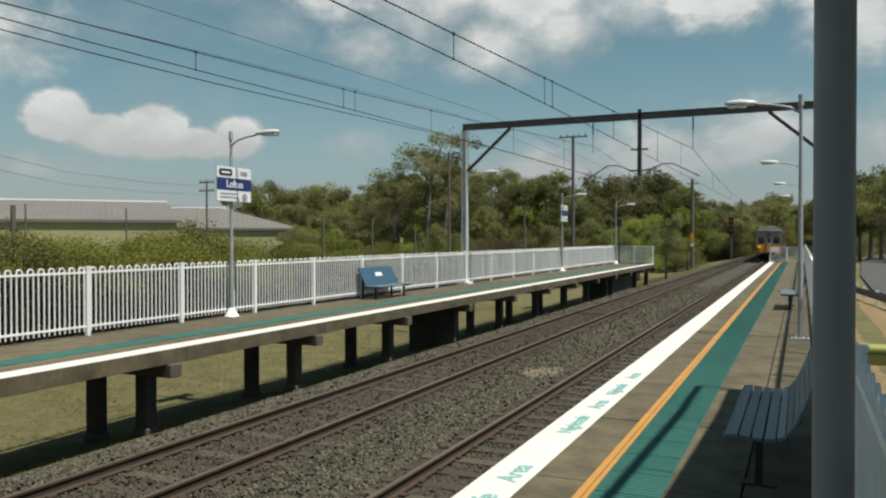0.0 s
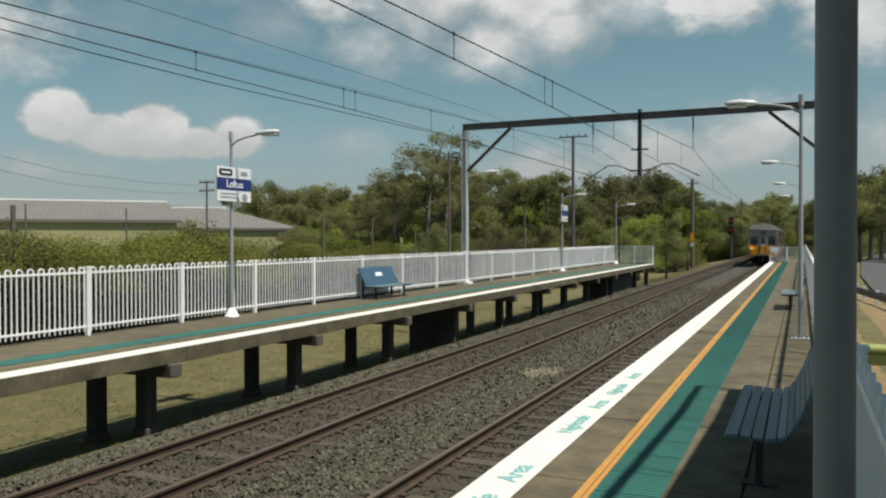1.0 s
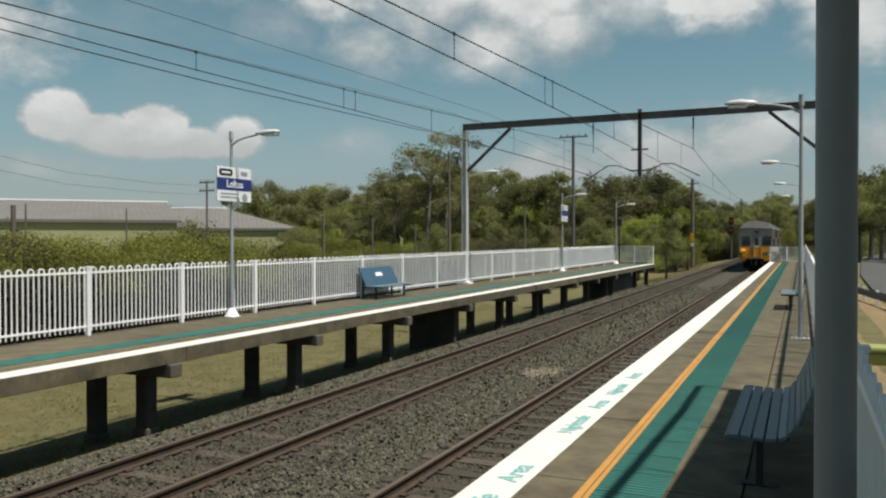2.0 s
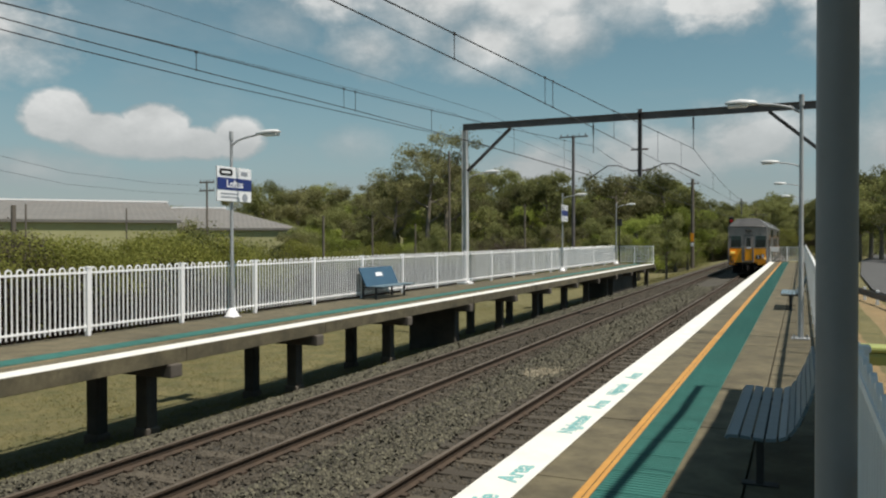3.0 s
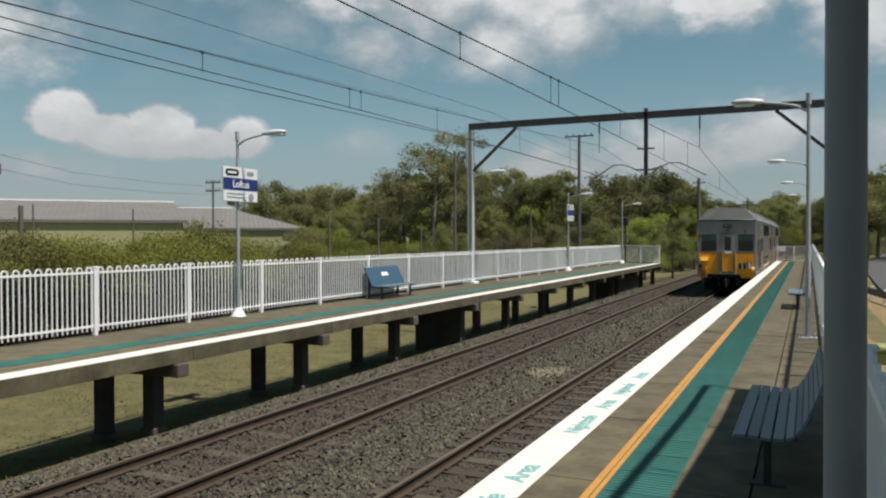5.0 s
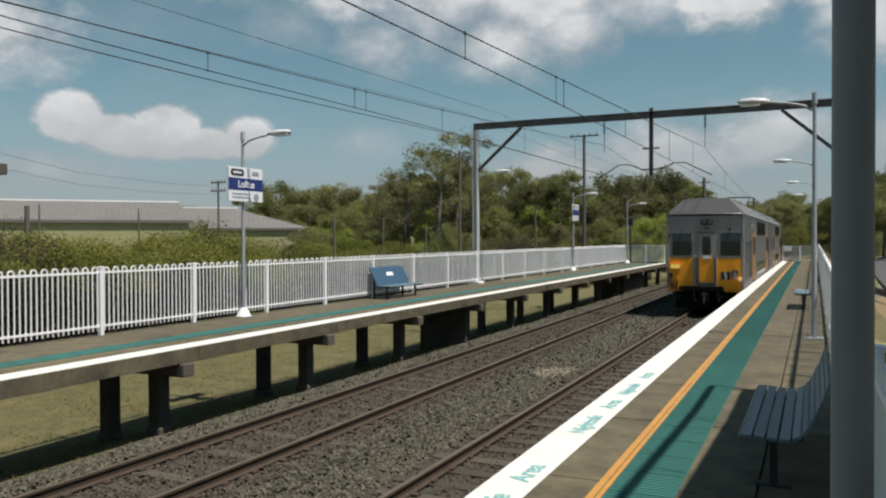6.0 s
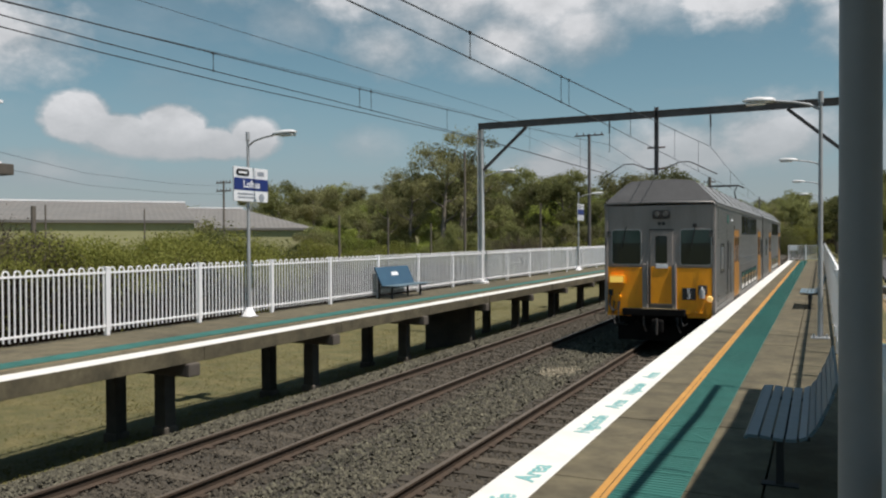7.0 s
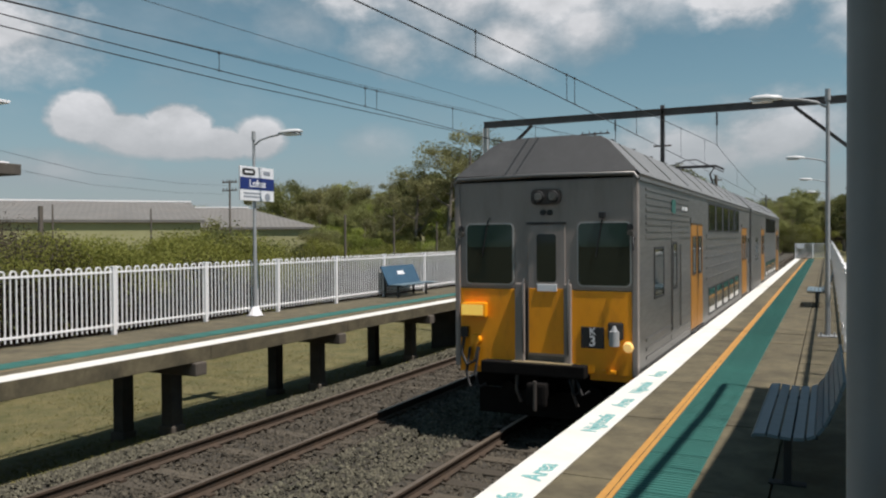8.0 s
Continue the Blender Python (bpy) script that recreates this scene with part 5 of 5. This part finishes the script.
            window("door_window", cd, 0, 3.05, 2.1, 2.95, 0.2, s * 1.0045)
            for yy in (2.62, 3.48):
                part("grab_rail", tube(B(), (s * 1.51, yy, 1.4), (s * 1.51, yy, 2.9), 0.016, None, 6), M_STEEL, car)
        else:
            window("end_window", car, 0, 2.6, 2.1, 2.95, 0.5, s)
        window("end_window", car, 0, 17.8, 2.1, 2.95, 0.22, s)
    # underframe
    part("underframe", box(B(), -1.25, 1.25, y0 + 0.35, y1 - 0.1, 0.62, 1.0), M_UNDER, car)
    part("equipment_box", box(B(), -1.2, 1.2, 7.2, 15.0, 0.28, 0.62, 0.03), M_UNDER, car)
    for yb in (3.1, CAR - 3.1):
        bg_ = part("bogie", box(B(), -1.15, 1.15, yb - 1.7, yb + 1.7, 0.36, 0.60, 0.03), M_UNDER, car)
        for s in (-1, 1):
            for yy in (-1.2, 1.2):
                part("axle_box", box(B(), s * 1.02 - 0.1, s * 1.02 + 0.1, yb + yy - 0.16, yb + yy + 0.16, 0.3, 0.62, 0.02), M_UNDER, bg_)
        for yy in (-1.2, 1.2):
            ws = part("wheelset", tube(B(), (-0.98, 0, 0), (0.98, 0, 0), 0.075, None, 10), M_WHEEL, car, at=pose(0, yb + yy, 0.46))
            for s in (-1, 1):
                bm = tube(B(), (s * 0.69, 0, 0), (s * 0.83, 0, 0), 0.46, 0.455, 26)
                tube(bm, (s * 0.66, 0, 0), (s * 0.69, 0, 0), 0.485, None, 26)
                part("wheel", bm, M_WHEEL, ws)
    if lead:
        build_cab(car)
        pan = part("pantograph_base", box(B(), -0.6, 0.6, 15.2, 17.0, 4.64, 4.76, 0.02), M_BLACK, car, "black pantograph base frame")
        for s in (-0.45, 0.45):
            part("pantograph_arm", sweep(B(), [(s, 16.9, 4.74), (s * 1.1, 15.5, 5.05), (s * 1.2, 16.3, 5.36)], 0.03, 6), M_BLACK, pan)
        for yy in (15.9, 16.3):
            part("pantograph_bow", sweep(B(), [(-0.85, yy, 5.26), (-0.62, yy, 5.37), (0.62, yy, 5.37), (0.85, yy, 5.26)], 0.03, 6), M_BLACK, pan)
    else:
        part("gangway", box(B(), -0.6, 0.6, -0.45, 0.15, 1.0, 3.3, 0.03), M_BLACK, car, "black gangway bellows")
    return car


def build_cab(car):
    """The driving end, in the plane y = 0."""
    front = part("cab_front", box(B(), -1.47, 1.47, 0.0, 0.12, 2.24, 3.93, 0.03), M_TFRONT, car, "dull grey painted cab front")
    part("brow", sweep(B(), [(-1.47, -0.01, 3.90), (-1.42, -0.02, 3.98), (0, -0.03, 4.0), (1.42, -0.02, 3.98), (1.47, -0.01, 3.90)], 0.035, 8), M_STEEL, front, "pale brow moulding")
    for s in (-1, 1):
        part("corner_post", box(B(), s * 1.43 - 0.045, s * 1.43 + 0.045, -0.025, 0.1, 0.98, 3.93, 0.02), M_TFRONT, car)
        yl = part("yellow_panel", box(B(), min(s * 0.42, s * 1.385), max(s * 0.42, s * 1.385), -0.012, 0.10, 0.98, 2.24, 0.015), M_YELLOW, car, "yellow lower cab panel")
        part("skirt", box(B(), min(s * 0.75, s * 1.40), max(s * 0.75, s * 1.40), 0.0, 0.1, 0.90, 0.98), M_YELLOW, yl)
        cx = -0.87 if s < 0 else 0.97
        w = part("windscreen_frame", rounded(B(), cx - 0.41, cx + 0.41, 2.30, 3.28, -0.02, 0.0, 0.09), M_FRAME, front, "pale metal windscreen frame")
        part("windscreen", rounded(B(), cx - 0.388, cx + 0.388, 2.325, 3.258, -0.026, -0.0205, 0.07), M_GLASS, w, "dark reflective windscreen")
        part("sun_band", rounded(B(), cx - 0.385, cx + 0.385, 2.90, 3.255, -0.029, -0.0265, 0.06), M_GLASS_G, w, "green-tinted sun band")
        part("wiper", sweep(B(), [(cx + 0.02, -0.03, 3.36), (cx - 0.02, -0.04, 3.30), (cx - 0.12, -0.04, 2.75)], 0.012, 6), M_BLACK, w)
        ml = part("marker_light", tube(B(), (s * 1.36, -0.05, 3.11), (s * 1.36, 0.0, 3.11), 0.045, 0.05, 12), M_LAMPOFF, front)
        part("marker_light_bezel", tube(B(), (s * 1.36, -0.03, 3.19), (s * 1.36, 0.0, 3.19), 0.05, None, 12), M_BLACK, ml)
        part("grab_handle", sweep(B(), [(s * 0.36 + 0.07, -0.03, 1.2), (s * 0.36 + 0.07, -0.09, 1.3), (s * 0.36 + 0.07, -0.09, 2.3), (s * 0.36 + 0.07, -0.03, 2.4)], 0.02, 6), M_STEEL, front)
        px, pw = (-0.35, 0.075) if s < 0 else (0.42, 0.055)
        part("door_pillar", box(B(), px - pw, px + pw, -0.085, 0.0, 1.0, 2.34, 0.02), M_TFRONT, front)
    dr = part("gangway_door", box(B(), -0.23, 0.37, -0.022, 0.03, 1.22, 3.24, 0.01), M_TFRONT, front, "grey end door")
    for a, b, c, e in ((-0.25, 0.39, 3.25, 3.28),):
        part("door_surround", box(B(), a, b, -0.03, 0.0, c, e, 0.006), M_BLACK, front, "dark rubber door surround")
    part("yellow_door_panel", box(B(), -0.21, 0.35, -0.032, -0.022, 1.26, 2.26, 0.004), M_YELLOW, dr, "yellow lower door panel")
    part("door_pane", rounded(B(), -0.08, 0.23, 2.36, 3.10, -0.03, -0.023, 0.05), M_GLASS, dr, "dark door window")
    part("door_sill", box(B(), -0.07, 0.25, -0.05, -0.03, 2.22, 2.33, 0.006), M_SIGN_W, dr, "white door plate")
    hl = part("headlight_box", rounded(B(), -0.16, 0.31, 3.55, 3.79, -0.05, 0.0, 0.08), M_HLBOX, front, "dark brown headlamp box")
    for x in (-0.04, 0.19):
        part("headlight", tube(B(), (x, -0.09, 3.67), (x, -0.05, 3.67), 0.085, 0.095, 18), M_BLACK, hl, "black headlamp bezel")
        part("headlight_lens", tube(B(), (x, -0.098, 3.67), (x, -0.09, 3.67), 0.055, 0.065, 18), M_LAMPOFF, hl, "clear unlit headlamp")
    for x in (0.02, 0.13):
        part("small_lamp", tube(B(), (x, -0.03, 3.43), (x, 0.0, 3.43), 0.045, None, 12), M_BLACK, front)
    lm = part("lamp_bracket", box(B(), -1.33, -0.90, -0.16, -0.012, 1.79, 2.02, 0.02), M_YELLOW, car, "yellow lamp housing")
    part("lit_lamp", box(B(), -1.30, -0.93, -0.166, -0.160, 1.82, 1.99, 0.0), M_HEAD, lm, "glowing warm lamp")
    part("tail_lamp", tube(B(), (1.33, -0.09, 1.42), (1.33, -0.01, 1.42), 0.06, 0.085, 14), M_GLOW2, car, "lamp with a warm reflection given as glow")
    part("tail_lamp", tube(B(), (-1.10, -0.09, 1.42), (-1.10, -0.01, 1.42), 0.075, 0.09, 14), M_YELLOW, car)
    nb = part("number_box", box(B(), 0.62, 0.97, -0.03, -0.012, 1.38, 1.70, 0.006), M_BLACK, car, "black set plate")
    part("lettering", text_mesh("K", 0.15, M_SIGN_W), None, nb, "white letter", at=pose(0.795, -0.034, 1.63, 90, 0, 0))
    part("lettering", text_mesh("3", 0.22, M_SIGN_W), None, nb, "white figure", at=pose(0.795, -0.034, 1.48, 90, 0, 0))
    part("horn_bracket", box(B(), 1.03, 1.26, -0.05, -0.012, 1.52, 1.78, 0.03), M_HLBOX, car, "dark horn bracket")
    part("whistle", tube(tube(B(), (1.14, -0.1, 1.44), (1.14, -0.1, 1.66), 0.075, None, 12), (1.14, -0.1, 1.66), (1.14, -0.1, 1.74), 0.05, 0.02, 12), M_GALV, car, "silver air horn")
    part("anticlimber", box(B(), -0.95, 0.72, -0.22, 0.1, 0.93, 1.12, 0.02), M_UNDER, car, "dark buffer beam")
    part("step_plate", box(B(), -0.45, 0.50, -0.2, -0.01, 1.121, 1.135), M_FADED, car, "worn beige step plate")
    cp = part("coupler", box(B(), -0.10, 0.16, -0.34, 0.3, 0.60, 0.84, 0.04), M_UNDER, car)
    part("coupler_head", box(B(), -0.13, 0.19, -0.44, -0.30, 0.50, 0.86, 0.05), M_UNDER, cp)
    part("coupler_pin", tube(B(), (0.03, -0.46, 0.46), (0.03, -0.46, 0.9), 0.03, None, 8), M_WHEEL, cp)
    for x in (-0.38, 0.52):
        part("drawgear_link", sweep(B(), [(x, -0.10, 0.93), (x, -0.14, 0.70), (x + 0.07, -0.12, 0.50)], 0.03, 6), M_WHEEL, car)
    for x in (0.86, 1.08):
        part("brake_reservoir", tube(B(), (x, 0.32, 0.52), (x, 0.9, 0.52), 0.085, None, 14), M_WHEEL, car)
    for x in (-1.42, 1.42):
        part("mirror_arm", sweep(B(), [(x, -0.02, 3.02), (x, -0.09, 3.05), (x, -0.09, 2.85)], 0.016, 6), M_BLACK, front)
    part("route_bracket", box(B(), 0.9, 1.0, -0.06, -0.012, 3.33, 3.42, 0.01), M_BLACK, front)
    part("jumper_socket", box(B(), -1.36, -1.24, -0.07, -0.012, 1.45, 1.62, 0.01), M_BLACK, car)
    part("jumper_cable", sweep(B(), [(-1.3, -0.07, 1.45), (-1.32, -0.12, 1.2), (-1.22, -0.14, 1.02), (-1.08, -0.12, 1.1), (-1.06, -0.05, 1.3)], 0.028, 8), M_BLACK, car)
    for x in (0.42, 0.62, 0.98, 1.12):
        part("step_bracket", box(B(), x - 0.04, x + 0.04, -0.1, -0.01, 1.02, 1.07, 0.008), M_YELLOW, car)
    for x in (-0.62, 0.78):
        part("brake_cylinder", tube(B(), (x, 0.15, 0.62), (x, 0.75, 0.62), 0.13, None, 12), M_UNDER, car)
    for x in (-1.2, -1.05, 0.5, 0.62):
        part("air_hose", sweep(B(), [(x, -0.06, 1.3 if x < -1 else 0.92), (x - 0.03, -0.14, 0.9), (x + 0.05, -0.18, 0.68), (x + 0.16, -0.14, 0.75)], 0.024, 6), M_BLACK, car)
    part("pilot", box(B(), -1.15, 1.15, 0.2, 0.28, 0.22, 0.62, 0.01), M_UNDER, car)


leading = build_carriage(True)
trailing = build_carriage(False)
TRAIN_X = -3.985
TRAIN_ROWS = [(0.0, 112.5), (0.5, 103.7), (1.0, 95.2), (1.5, 87.3), (3.0, 68.1), (3.5, 62.1), (4.0, 56.0), (4.5, 50.2), (6.0, 33.0), (6.5, 27.3), (7.0, 21.9), (7.5, 16.85), (8.0, 11.65)]


def train_y(t):
    """Where the train's front stands at t, smooth between the rows."""
    ts = [r[0] for r in TRAIN_ROWS]
    ys = [r[1] for r in TRAIN_ROWS]
    i = min(max(np.searchsorted(ts, t) - 1, 0), len(ts) - 2)

    def slope(k):
        a, b = max(k - 1, 0), min(k + 1, len(ts) - 1)
        return (ys[b] - ys[a]) / (ts[b] - ts[a])
    h = ts[i + 1] - ts[i]
    u = (t - ts[i]) / h
    return ((2 * u ** 3 - 3 * u ** 2 + 1) * ys[i] + (u ** 3 - 2 * u ** 2 + u) * h * slope(i) + (-2 * u ** 3 + 3 * u ** 2) * ys[i + 1] + (u ** 3 - u ** 2) * h * slope(i + 1))


def motions():
    times = [i / 30 for i in range(241)]
    for car, back in ((leading, 0.0), (trailing, CAR + 0.55)):
        walk(car, [(t, pose(TRAIN_X, train_y(t) + back, RAIL_Z)) for t in times[::5] if t <= 8.0])
        for o in car.children:
            if o.name.startswith("wheelset"):
                y, z = o.location.y, o.location.z
                walk(o, [(t, pose(0, y, z, math.degrees(-(112.5 - train_y(t)) / -0.46) % 360, 0, 0)) for t in times])


motions()
